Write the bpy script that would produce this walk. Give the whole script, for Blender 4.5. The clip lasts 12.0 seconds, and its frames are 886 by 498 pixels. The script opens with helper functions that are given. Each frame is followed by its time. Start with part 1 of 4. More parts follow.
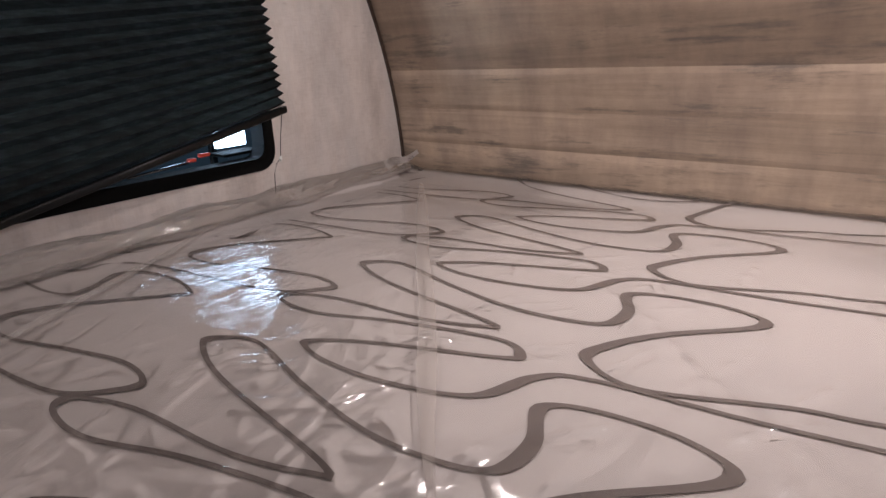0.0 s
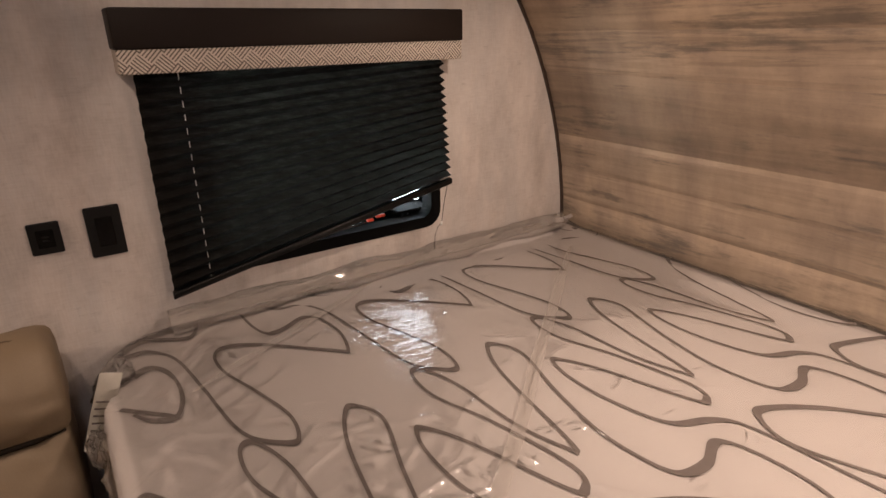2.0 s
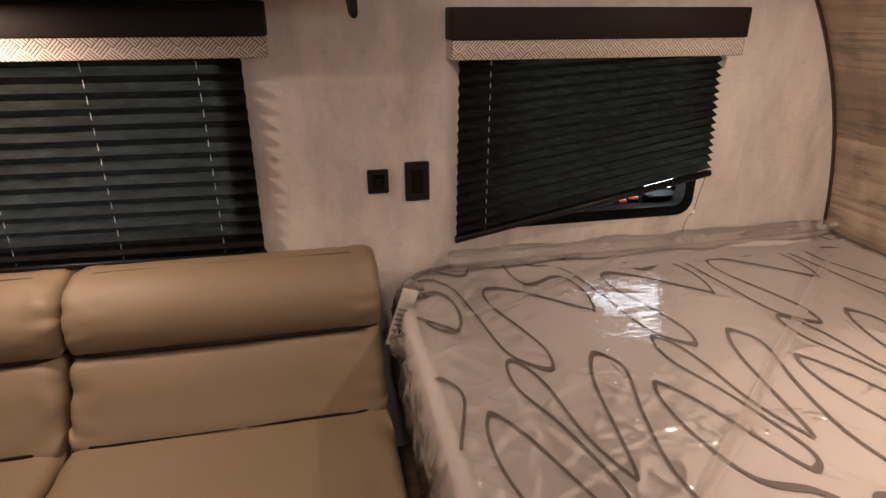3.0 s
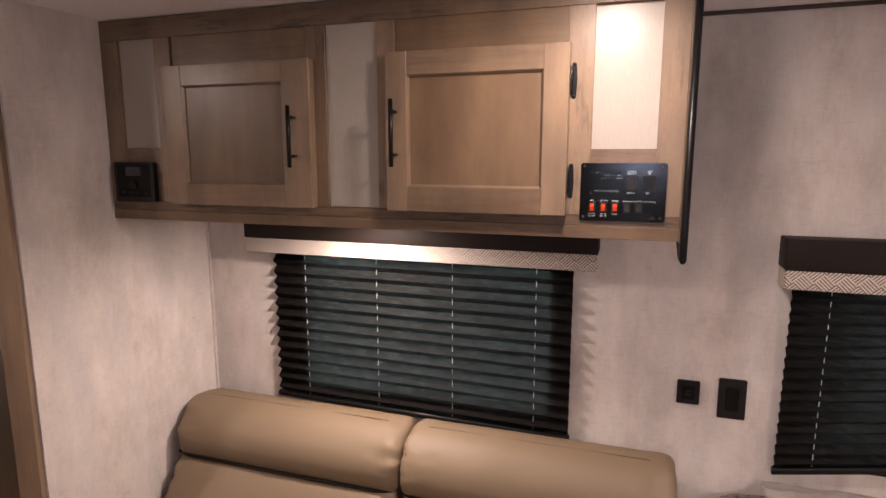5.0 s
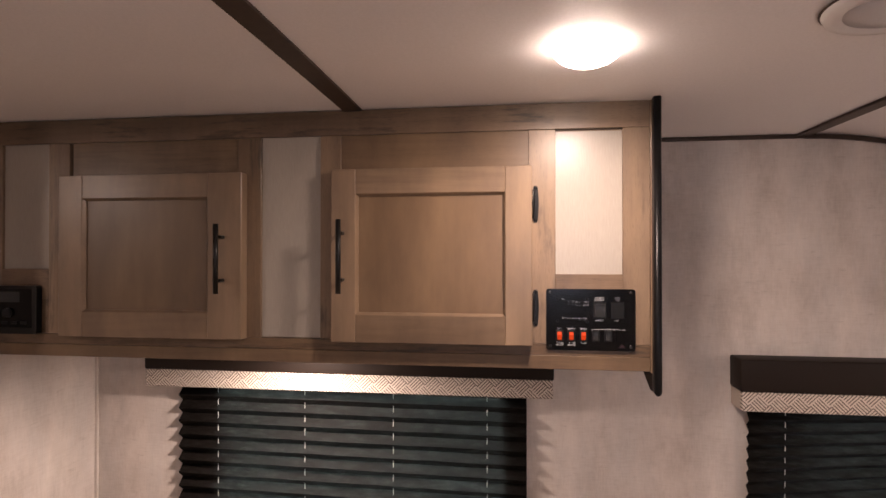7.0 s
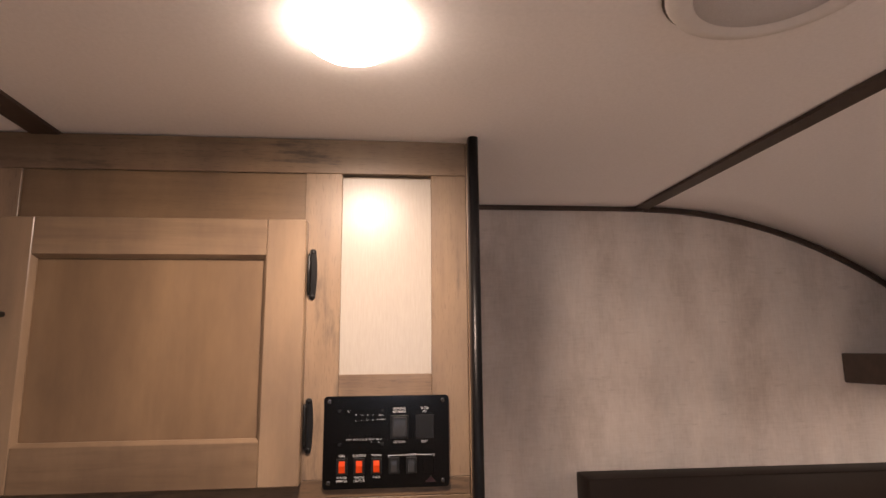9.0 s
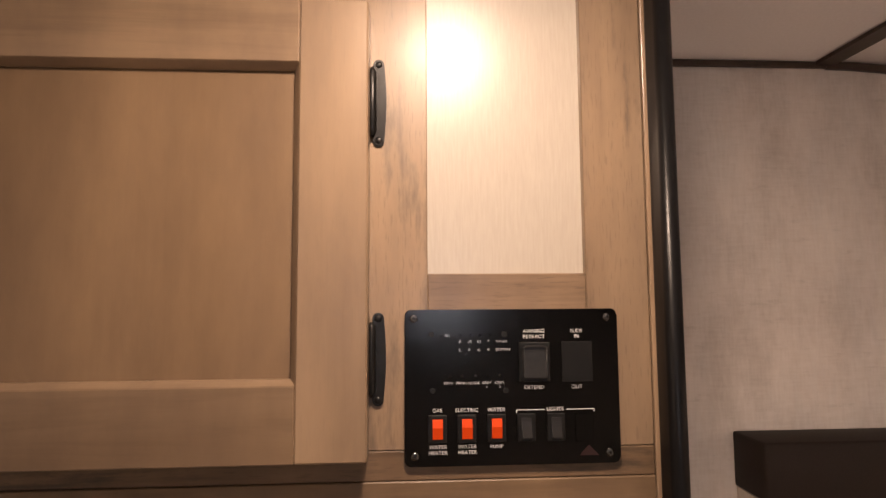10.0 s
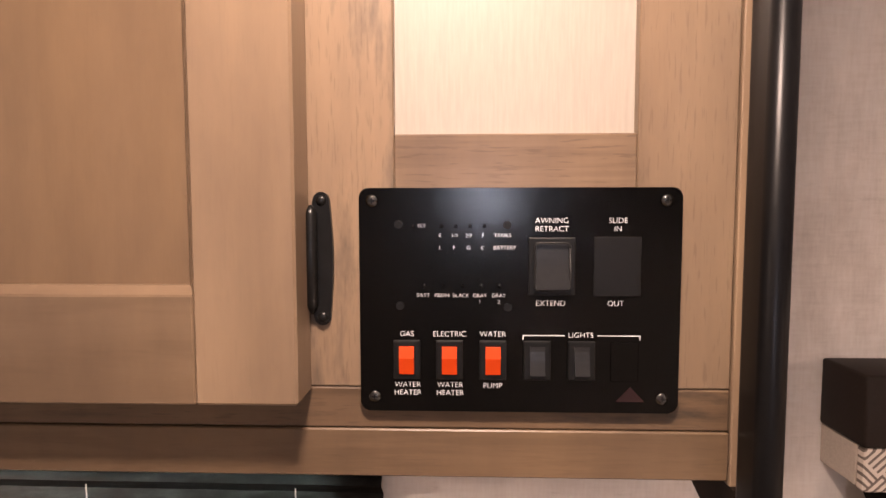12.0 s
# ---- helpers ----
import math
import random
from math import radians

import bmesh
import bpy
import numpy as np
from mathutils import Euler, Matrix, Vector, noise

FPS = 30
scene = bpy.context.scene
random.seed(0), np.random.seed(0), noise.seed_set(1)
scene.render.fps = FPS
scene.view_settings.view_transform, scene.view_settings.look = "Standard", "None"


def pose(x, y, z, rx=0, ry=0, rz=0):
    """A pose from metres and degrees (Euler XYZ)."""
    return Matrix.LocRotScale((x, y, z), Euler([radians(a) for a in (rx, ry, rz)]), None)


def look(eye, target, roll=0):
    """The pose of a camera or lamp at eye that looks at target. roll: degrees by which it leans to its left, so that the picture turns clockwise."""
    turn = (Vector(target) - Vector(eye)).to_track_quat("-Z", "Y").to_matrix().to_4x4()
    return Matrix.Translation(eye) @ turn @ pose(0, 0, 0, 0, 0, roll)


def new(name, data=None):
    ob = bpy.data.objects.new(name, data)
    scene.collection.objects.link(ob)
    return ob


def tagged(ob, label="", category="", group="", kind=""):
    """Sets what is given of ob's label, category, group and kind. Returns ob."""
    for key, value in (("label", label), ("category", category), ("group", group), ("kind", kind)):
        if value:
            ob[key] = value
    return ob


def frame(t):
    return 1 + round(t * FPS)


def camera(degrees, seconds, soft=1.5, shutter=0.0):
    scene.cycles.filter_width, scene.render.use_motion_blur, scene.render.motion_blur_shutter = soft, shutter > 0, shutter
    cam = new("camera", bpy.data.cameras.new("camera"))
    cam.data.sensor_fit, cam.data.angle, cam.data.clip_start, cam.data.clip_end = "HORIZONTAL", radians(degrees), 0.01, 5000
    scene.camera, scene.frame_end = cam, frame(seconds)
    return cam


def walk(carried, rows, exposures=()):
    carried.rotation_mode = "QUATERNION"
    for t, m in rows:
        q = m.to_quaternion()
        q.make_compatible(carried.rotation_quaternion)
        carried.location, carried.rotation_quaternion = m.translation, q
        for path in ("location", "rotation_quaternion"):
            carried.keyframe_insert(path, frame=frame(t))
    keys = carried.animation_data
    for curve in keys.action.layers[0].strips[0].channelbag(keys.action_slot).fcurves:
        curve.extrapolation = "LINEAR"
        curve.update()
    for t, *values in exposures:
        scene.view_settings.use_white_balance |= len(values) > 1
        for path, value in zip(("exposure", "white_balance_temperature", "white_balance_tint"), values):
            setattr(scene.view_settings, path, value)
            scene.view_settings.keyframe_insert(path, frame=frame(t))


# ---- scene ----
cam = camera(74.8, 12.0)
PATH = [
    (0, (0.002, 0.026, 1.076), (-1.128, 1.544, 0.43), -2.1),
    (0.5, (-0.089, 0.074, 1.178), (-1.27, 1.543, 0.507), -2.3),
    (1, (-0.122, 0.062, 1.243), (-1.421, 1.409, 0.538), -2.2),
    (1.5, (0.03, 0.118, 1.305), (-1.37, 1.355, 0.59), -1.4),
    (2, (0.138, 0.064, 1.368), (-1.409, 1.112, 0.657), -0.9),
    (2.5, (0.252, -0.077, 1.407), (-1.45, 0.676, 0.673), -0.4),
    (3, (0.288, -0.14, 1.403), (-1.523, 0.25, 0.648), -0.1),
    (3.1, (0.299, -0.152, 1.39), (-1.524, 0.167, 0.631), 0.1),
    (3.2, (0.317, -0.152, 1.388), (-1.515, 0.087, 0.622), 0.2),
    (4.8, (0.384, -0.165, 1.589), (-1.486, -0.734, 1.163), 0.0),
    (5, (0.385, -0.162, 1.623), (-1.492, -0.774, 1.304), 0.0),
    (5.5, (0.4, -0.19, 1.663), (-1.477, -0.872, 1.561), 0.1),
    (6, (0.394, -0.227, 1.703), (-1.499, -0.874, 1.701), 0.1),
    (6.5, (0.348, -0.261, 1.692), (-1.586, -0.768, 1.684), 0.1),
    (7, (0.286, -0.321, 1.679), (-1.695, -0.596, 1.697), 0.0),
    (7.5, (0.257, -0.32, 1.704), (-1.719, -0.141, 1.955), -0.0),
    (7.6, (0.247, -0.307, 1.716), (-1.715, -0.045, 1.997), -0.0),
    (7.7, (0.24, -0.299, 1.717), (-1.704, 0.036, 2.048), -0.1),
    (9.3, (-0.205, -0.175, 1.652), (-2.176, -0.033, 1.957), -0.3),
    (9.5, (-0.297, -0.202, 1.636), (-2.276, -0.07, 1.892), -0.1),
    (10, (-0.462, -0.271, 1.615), (-2.45, -0.149, 1.789), -0.4),
    (10.5, (-0.537, -0.259, 1.601), (-2.535, -0.19, 1.666), -0.3),
    (11, (-0.59, -0.223, 1.588), (-2.589, -0.217, 1.553), -0.3),
    (11.5, (-0.611, -0.207, 1.588), (-2.607, -0.254, 1.473), -0.2),
    (12, (-0.624, -0.214, 1.595), (-2.618, -0.287, 1.455), -0.1),
]
EXPOSURES = [(0.0, -0.3, 5350, 15), (0.6, -0.36, 5750, 18), (1.5, -0.33, 6450, 20), (2.5, -0.22, 6700, 20), (3.2, -0.08, 6700, 20), (5.0, 0.46, 5950, 22), (5.45, 0.35, 6500, 22), (6.5, 0.3, 6800, 22), (7.0, 0.28, 6250, 23),
             (7.5, 0.53, 5450, 21), (9.5, 0.15, 6800, 20), (10.5, 0.3, 6900, 22), (11.0, 0.47, 6850, 24), (11.4, 0.52, 6650, 23), (12.0, 0.62, 6450, 24)]
walk(cam, [(t, look(eye, target, roll)) for t, eye, target, roll in PATH], EXPOSURES)

# ---- world and light ----
world = bpy.data.worlds.new("world")
scene.world = world
world.use_nodes = True
world.node_tree.nodes["Background"].inputs[0].default_value = (0.35, 0.5, 0.6, 1)
world.node_tree.nodes["Background"].inputs[1].default_value = 0.05
LAMP_POWER = 5.6
WARM = (1.0, 0.79, 0.60)


def area_lamp(name, at, size, power, colour=WARM, target=None, spread=180):
    data = bpy.data.lights.new(name, "AREA")
    data.shape, data.size, data.energy, data.color = "DISK", size, power, colour
    data.spread = radians(spread)
    ob = new(name, data)
    ob.matrix_world = look(at, target or (at[0], at[1] + 0.0001, at[2] - 1))
    return ob


# ---- materials ----
def material(name, colour, rough=0.5, metal=0.0):
    m = bpy.data.materials.new(name)
    m.use_nodes = True
    b = m.node_tree.nodes["Principled BSDF"]
    b.inputs["Base Color"].default_value = (*colour, 1)
    b.inputs["Roughness"].default_value = rough
    b.inputs["Metallic"].default_value = metal
    return m


def shader(m):
    return m.node_tree.nodes["Principled BSDF"]


def add(m, kind, **values):
    n = m.node_tree.nodes.new(kind)
    for key, value in values.items():
        n.inputs[key.replace("_", " ")].default_value = value
    return n


def wire(m, a, b):
    m.node_tree.links.new(a, b)


def coords(m, scale=(1, 1, 1), turn=(0, 0, 0)):
    t = add(m, "ShaderNodeNewGeometry")
    mp = add(m, "ShaderNodeMapping", Scale=scale, Rotation=turn)
    wire(m, t.outputs["Position"], mp.inputs["Vector"])
    return mp.outputs["Vector"]


def ramp(m, fac, stops):
    r = add(m, "ShaderNodeValToRGB")
    e = r.color_ramp.elements
    while len(e) < len(stops):
        e.new(0.5)
    for k, (p, c) in zip(e, stops):
        k.position, k.color = p, (*c, 1)
    wire(m, fac, r.inputs["Fac"])
    return r.outputs["Color"]


def noise_fac(m, vector, scale, detail=4.0, rough=0.55):
    n = add(m, "ShaderNodeTexNoise", Scale=scale, Detail=detail, Roughness=rough)
    wire(m, vector, n.inputs["Vector"])
    return n.outputs["Fac"]


def mix(m, fac, a, b, blend="MIX"):
    n = add(m, "ShaderNodeMix")
    n.data_type, n.blend_type = "RGBA", blend
    for src, sock in ((fac, n.inputs[0]), (a, n.inputs[6]), (b, n.inputs[7])):
        if isinstance(src, (int, float)):
            sock.default_value = src
        elif isinstance(src, tuple):
            sock.default_value = (*src, 1)
        else:
            wire(m, src, sock)
    return n.outputs[2]


def bump(m, fac, strength, distance=0.002):
    b = add(m, "ShaderNodeBump", Strength=strength, Distance=distance)
    wire(m, fac, b.inputs["Height"])
    wire(m, b.outputs["Normal"], shader(m).inputs["Normal"])


def wallpaper():
    m = material("wallpaper", (0.6, 0.55, 0.5), 0.62)
    v = coords(m)
    weave_v = coords(m, (1, 1, 0.12))
    weave_h = coords(m, (0.12, 0.12, 1))
    big = noise_fac(m, coords(m, (1, 1, 0.45)), 6.0, 7.0, 0.68)
    c = ramp(m, big, [(0.32, (0.46, 0.41, 0.375)), (0.5, (0.635, 0.575, 0.53)), (0.68, (0.755, 0.695, 0.645))])
    cool = ramp(m, noise_fac(m, coords(m, (1, 1, 0.3)), 8.5, 5.0, 0.6), [(0.42, (0, 0, 0)), (0.65, (0.6, 0.6, 0.6))])
    c = mix(m, cool, c, (0.53, 0.51, 0.495))
    dash = ramp(m, noise_fac(m, coords(m, (0.25, 0.25, 1)), 90.0, 4.0, 0.65), [(0.6, (0, 0, 0)), (0.72, (0.35, 0.35, 0.35))])
    c = mix(m, dash, c, (0.4, 0.36, 0.33))
    fine = mix(m, 0.5, noise_fac(m, weave_v, 260.0, 3.0), noise_fac(m, weave_h, 260.0, 3.0))
    c = mix(m, 0.45, c, ramp(m, fine, [(0.32, (0.42, 0.42, 0.42)), (0.6, (0.6, 0.6, 0.6))]), "OVERLAY")
    wire(m, c, shader(m).inputs["Base Color"])
    bump(m, fine, 0.25, 0.001)
    return m


def wood(name, dark, light, along=1, grain=1.0, rough=0.42, knots=0.25, lines=0.3, cracks=0.5, crack_from=0.5, sheen=0.45, pores=0.15, smudge=0.0, coat=0.12):
    """along: the axis of the grain (0 x, 1 y, 2 z). Each board is shifted and tinted by its own random number."""
    m = material(name, light, rough)
    shader(m).inputs["Specular IOR Level"].default_value = sheen
    squeeze = [9.0 * grain] * 3
    squeeze[along] = 0.6 * grain
    v = coords(m, tuple(squeeze))
    info = add(m, "ShaderNodeObjectInfo")
    k = add(m, "ShaderNodeVectorMath")
    k.operation = "SCALE"
    k.inputs[0].default_value = (17.0, 29.0, 23.0)
    wire(m, info.outputs["Random"], k.inputs["Scale"])
    shift = add(m, "ShaderNodeVectorMath")
    shift.operation = "ADD"
    wire(m, v, shift.inputs[0])
    wire(m, k.outputs[0], shift.inputs[1])
    v = shift.outputs[0]
    warp = add(m, "ShaderNodeTexNoise", Scale=0.6, Detail=3.0)
    wire(m, v, warp.inputs["Vector"])
    bend = add(m, "ShaderNodeVectorMath")
    bend.operation = "MULTIPLY_ADD"
    bend.inputs[1].default_value = (0.9, 0.9, 0.9)
    wire(m, warp.outputs["Color"], bend.inputs[0])
    wire(m, v, bend.inputs[2])
    v = bend.outputs[0]
    broad = noise_fac(m, v, 1.1, 6.0, 0.62)
    fine = noise_fac(m, v, 6.0, 8.0, 0.72)
    mid = tuple((a + b) / 2 for a, b in zip(dark, light))
    c = ramp(m, broad, [(0.32, dark), (0.47, mid), (0.64, light)])
    streak = ramp(m, fine, [(0.36, (0.3, 0.3, 0.3)), (0.62, (0.6, 0.6, 0.6))])
    c = mix(m, lines, c, streak, "OVERLAY")
    blotch = ramp(m, noise_fac(m, coords(m, (1, 1, 0.35), (radians(24), 0, 0)), 9.0, 6.0, 0.62), [(0.34, (0.35, 0.34, 0.355)), (0.66, (0.63, 0.615, 0.585))])
    c = mix(m, 0.7, c, blotch, "OVERLAY")
    spots = ramp(m, noise_fac(m, v, 1.5, 9.0, 0.72), [(0.58, (0, 0, 0)), (0.74, (1, 1, 1))])
    c = mix(m, mix(m, 1.0, spots, (knots, knots, knots), "MULTIPLY"), c, tuple(x * 0.5 for x in dark))
    thin = noise_fac(m, v, 13.0, 3.0, 0.6)
    where = ramp(m, noise_fac(m, v, 0.8, 4.0, 0.6), [(crack_from, (0, 0, 0)), (crack_from + 0.1, (cracks, cracks, cracks))])
    c = mix(m, mix(m, 1.0, ramp(m, thin, [(0.48, (0, 0, 0)), (0.6, (1, 1, 1))]), where, "MULTIPLY"), c, tuple(x * 0.35 for x in dark))
    hair = [620.0] * 3
    hair[along] = 55.0
    pore = noise_fac(m, coords(m, tuple(hair)), 1.0, 2.0, 0.5)
    c = mix(m, mix(m, 1.0, ramp(m, pore, [(0.58, (0, 0, 0)), (0.68, (1, 1, 1))]), (pores, pores, pores), "MULTIPLY"), c, tuple(x * 0.45 for x in dark))
    if smudge:
        stain = [17.7 * grain] * 3
        stain[along] = 4.2 * grain
        blot = noise_fac(m, coords(m, tuple(stain)), 1.0, 7.0, 0.68)
        streaky = mix(m, 0.25, blot, thin, "MIX")
        mark = ramp(m, streaky, [(0.54, (0, 0, 0)), (0.62, (smudge, smudge, smudge))])
        c = mix(m, mark, c, tuple(x * f for x, f in zip(dark, (0.42, 0.5, 0.62))))
    tint = add(m, "ShaderNodeMapRange", To_Min=0.86, To_Max=1.1)
    wire(m, info.outputs["Random"], tint.inputs["Value"])
    hs = add(m, "ShaderNodeHueSaturation")
    wire(m, c, hs.inputs["Color"])
    wire(m, tint.outputs[0], hs.inputs["Value"])
    wire(m, hs.outputs[0], shader(m).inputs["Base Color"])
    bump(m, mix(m, 0.35, fine, pore), 0.2, 0.0007)
    if coat:
        shader(m).inputs["Coat Weight"].default_value = coat
        shader(m).inputs["Coat Roughness"].default_value = 0.22
        wire(m, m.node_tree.nodes["Bump"].outputs["Normal"], shader(m).inputs["Coat Normal"])
    return m


def flecked(name, colour, rough, scale=40.0, depth=0.12, metal=0.0, relief=0.1, dist=0.001):
    m = material(name, colour, rough, metal)
    v = coords(m)
    f = noise_fac(m, v, scale, 5.0)
    c = ramp(m, f, [(0.3, tuple(x * (1 - depth) for x in colour)), (0.7, tuple(min(1, x * (1 + depth)) for x in colour))])
    wire(m, c, shader(m).inputs["Base Color"])
    bump(m, f, relief, dist)
    return m


def glow(name, colour, strength):
    m = material(name, colour, 0.5)
    shader(m).inputs["Emission Color"].default_value = (*colour, 1)
    shader(m).inputs["Emission Strength"].default_value = strength
    return m


WALL = wallpaper()
CEILING = flecked("ceiling_white", (0.87, 0.85, 0.86), 0.55, 220.0, 0.03, relief=0.05)
CABINET = wood("cabinet_wood", (0.17, 0.118, 0.075), (0.262, 0.187, 0.124), 2, 0.8, 0.33, 0.08, 0.06, 0.05, pores=0.05)
CABINET_H = wood("cabinet_wood_level", (0.155, 0.106, 0.067), (0.252, 0.18, 0.119), 1, 0.8, 0.33, 0.15, 0.09, 0.15, pores=0.05)
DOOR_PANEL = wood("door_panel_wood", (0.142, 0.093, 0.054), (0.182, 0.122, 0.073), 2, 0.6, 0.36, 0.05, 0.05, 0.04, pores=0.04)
FRAME = wood("frame_wood", (0.15, 0.1, 0.062), (0.26, 0.185, 0.12), 2, 0.9, 0.4, 0.2, 0.12, 0.1, 0.5, pores=0.28, smudge=0.65)
FRAME_H = wood("frame_wood_level", (0.125, 0.083, 0.052), (0.235, 0.163, 0.104), 1, 0.9, 0.4, 0.3, 0.14, 0.2, 0.5, pores=0.35, smudge=0.8)
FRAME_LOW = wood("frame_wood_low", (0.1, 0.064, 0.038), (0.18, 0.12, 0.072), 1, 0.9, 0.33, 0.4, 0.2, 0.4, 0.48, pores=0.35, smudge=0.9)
FRAME_P = wood("frame_wood_panel", (0.125, 0.081, 0.047), (0.185, 0.124, 0.073), 1, 1.0, 0.38, 0.2, 0.22, 0.2)
# Tones graded by height: the wall's light fall-off is put into the printed boards.
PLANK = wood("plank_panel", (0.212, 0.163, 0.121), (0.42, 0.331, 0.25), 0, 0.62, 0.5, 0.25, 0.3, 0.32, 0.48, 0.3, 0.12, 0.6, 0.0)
PLANK_LIT = wood("plank_panel_lit", (0.262, 0.206, 0.154), (0.49, 0.395, 0.306), 0, 0.62, 0.5, 0.25, 0.3, 0.32, 0.48, 0.3, 0.12, 0.65, 0.0)
PLANK_SHADED = wood("plank_panel_shaded", (0.168, 0.126, 0.092), (0.335, 0.259, 0.19), 0, 0.62, 0.5, 0.25, 0.3, 0.32, 0.48, 0.3, 0.12, 0.6, 0.0)
DARK_TRIM = flecked("dark_trim", (0.05, 0.033, 0.0245), 0.45, 60.0, 0.2)
BLACK = flecked("black_plastic", (0.005, 0.005, 0.005), 0.4, 300.0, 0.1, relief=0.04)
BLACK_METAL = flecked("black_metal", (0.014, 0.014, 0.014), 0.32, 200.0, 0.15, 0.6, 0.04)
PANEL_BLACK = flecked("panel_black", (0.0006, 0.0006, 0.0006), 0.2, 500.0, 0.1, relief=0.015)
LEATHER = flecked("tan_leatherette", (0.19, 0.139, 0.086), 0.6, 420.0, 0.05, relief=0.12, dist=0.0008)
ESPRESSO = flecked("espresso_vinyl", (0.013, 0.0085, 0.0065), 0.6, 300.0, 0.15, relief=0.1)
BACKER = material("inset_panel", (0.37, 0.335, 0.285), 0.32)
threads = noise_fac(BACKER, coords(BACKER, (520, 520, 45)), 1.0, 3.0, 0.6)
wire(BACKER, ramp(BACKER, threads, [(0.3, (0.35, 0.316, 0.268)), (0.7, (0.39, 0.354, 0.302))]), shader(BACKER).inputs["Base Color"])
bump(BACKER, threads, 0.1, 0.0005)
FLOOR = wood("floor_vinyl", (0.13, 0.09, 0.06), (0.27, 0.2, 0.14), 1, 0.7, 0.4, 0.3)
STEEL = flecked("brushed_steel", (0.3, 0.275, 0.245), 0.3, 90.0, 0.06, 1.0)
TICKING = flecked("mattress_fabric", (0.57, 0.533, 0.515), 0.8, 240.0, 0.05, relief=0.2)
PRINT = flecked("mattress_print", (0.16, 0.135, 0.125), 0.85, 240.0, 0.1)
shader(PANEL_BLACK).inputs["Specular IOR Level"].default_value = 0.24
shader(ESPRESSO).inputs["Specular IOR Level"].default_value = 0.2
shader(BLACK).inputs["Specular IOR Level"].default_value = 0.3
EDGE_BLACK = flecked("edge_black", (0.004, 0.004, 0.0045), 0.34, 120.0, 0.1, relief=0.03)
shader(EDGE_BLACK).inputs["Specular IOR Level"].default_value = 0.22
WHITE_PLASTIC = flecked("white_plastic", (0.75, 0.73, 0.72), 0.4, 100.0, 0.02)
LETTER = flecked("white_print", (0.8, 0.82, 0.84), 0.6, 300.0, 0.03)
RED = glow("lit_red_rocker", (0.5, 0.045, 0.003), 0.07)
shader(RED).inputs["Specular IOR Level"].default_value = 0.2
ROCKER = flecked("rocker_black", (0.016, 0.016, 0.016), 0.3, 300.0, 0.1, relief=0.03)
shader(ROCKER).inputs["Specular IOR Level"].default_value = 0.3
SCREW = flecked("screw_steel", (0.13, 0.13, 0.13), 0.2, 100.0, 0.05, 1.0)
PAPER = flecked("paper", (0.75, 0.72, 0.65), 0.8, 60.0, 0.05)
DIFFUSER = glow("lamp_diffuser", (1.0, 0.82, 0.62), 21.0)
LENS = glow("lamp_lens", (1.0, 0.84, 0.66), 30.0)


# ---- building helpers ----
def thing(name, label="", category="", group="", kind="", at=(0, 0, 0)):
    ob = new(name)
    ob.empty_display_size = 0.05
    ob.location = at
    return tagged(ob, label, category, group, kind)


def finish(name, bm, mat, smooth=False):
    bmesh.ops.recalc_face_normals(bm, faces=bm.faces)
    me = bpy.data.meshes.new(name)
    bm.to_mesh(me)
    bm.free()
    me.materials.append(mat)
    if smooth:
        for p in me.polygons:
            p.use_smooth = True
    return new(name, me)


def part(name, bm, mat, parent=None, label="", smooth=False):
    ob = finish(name, bm, mat, smooth)
    if parent is not None:
        ob.parent = parent
        ob.matrix_parent_inverse = Matrix.Translation(-world_at(parent))
    if label:
        ob["label"] = label
    return ob


def world_at(ob):
    v = Vector(ob.location)
    return v


def structure(name, bm, mat, label="", category="", smooth=False):
    return tagged(finish(name, bm, mat, smooth), label, category, "", "structure")


def box(bm, x0, x1, y0, y1, z0, z1, bevel=0.0, seg=2):
    r = bmesh.ops.create_cube(bm, size=1, matrix=Matrix.Translation(((x0 + x1) / 2, (y0 + y1) / 2, (z0 + z1) / 2)) @ Matrix.Diagonal((abs(x1 - x0), abs(y1 - y0), abs(z1 - z0), 1)))
    if bevel:
        edges = {e for v in r["verts"] for e in v.link_edges}
        bmesh.ops.bevel(bm, geom=list(edges), offset=bevel, segments=seg, profile=0.5, affect="EDGES")
    return bm


def slab(*args):
    return box(bmesh.new(), *args)


def prism(bm, outline, depth, m=None):
    """A closed outline of (u, v) made solid along w; m takes (u, v, w) to the world."""
    m = m or Matrix()
    lo = [bm.verts.new(m @ Vector((u, v, 0))) for u, v in outline]
    hi = [bm.verts.new(m @ Vector((u, v, depth))) for u, v in outline]
    n = len(outline)
    bm.faces.new(lo[::-1])
    bm.faces.new(hi)
    for i in range(n):
        bm.faces.new((lo[i], lo[(i + 1) % n], hi[(i + 1) % n], hi[i]))
    return bm


def rounded(w, h, r, n=6, cu=0.0, cv=0.0):
    pts = []
    for sx, sy, a0 in ((1, 1, 0), (-1, 1, 90), (-1, -1, 180), (1, -1, 270)):
        for i in range(n + 1):
            a = radians(a0 + 90 * i / n)
            pts.append((cu + sx * (w / 2 - r) + r * math.cos(a), cv + sy * (h / 2 - r) + r * math.sin(a)))
    return pts


# (u, v, w) on a wall that faces +x: u runs along y, v along z, w out of the wall
def on_wall(x, y=0.0, z=0.0):
    return Matrix(((0, 0, 1, x), (1, 0, 0, y), (0, 1, 0, z), (0, 0, 0, 1)))


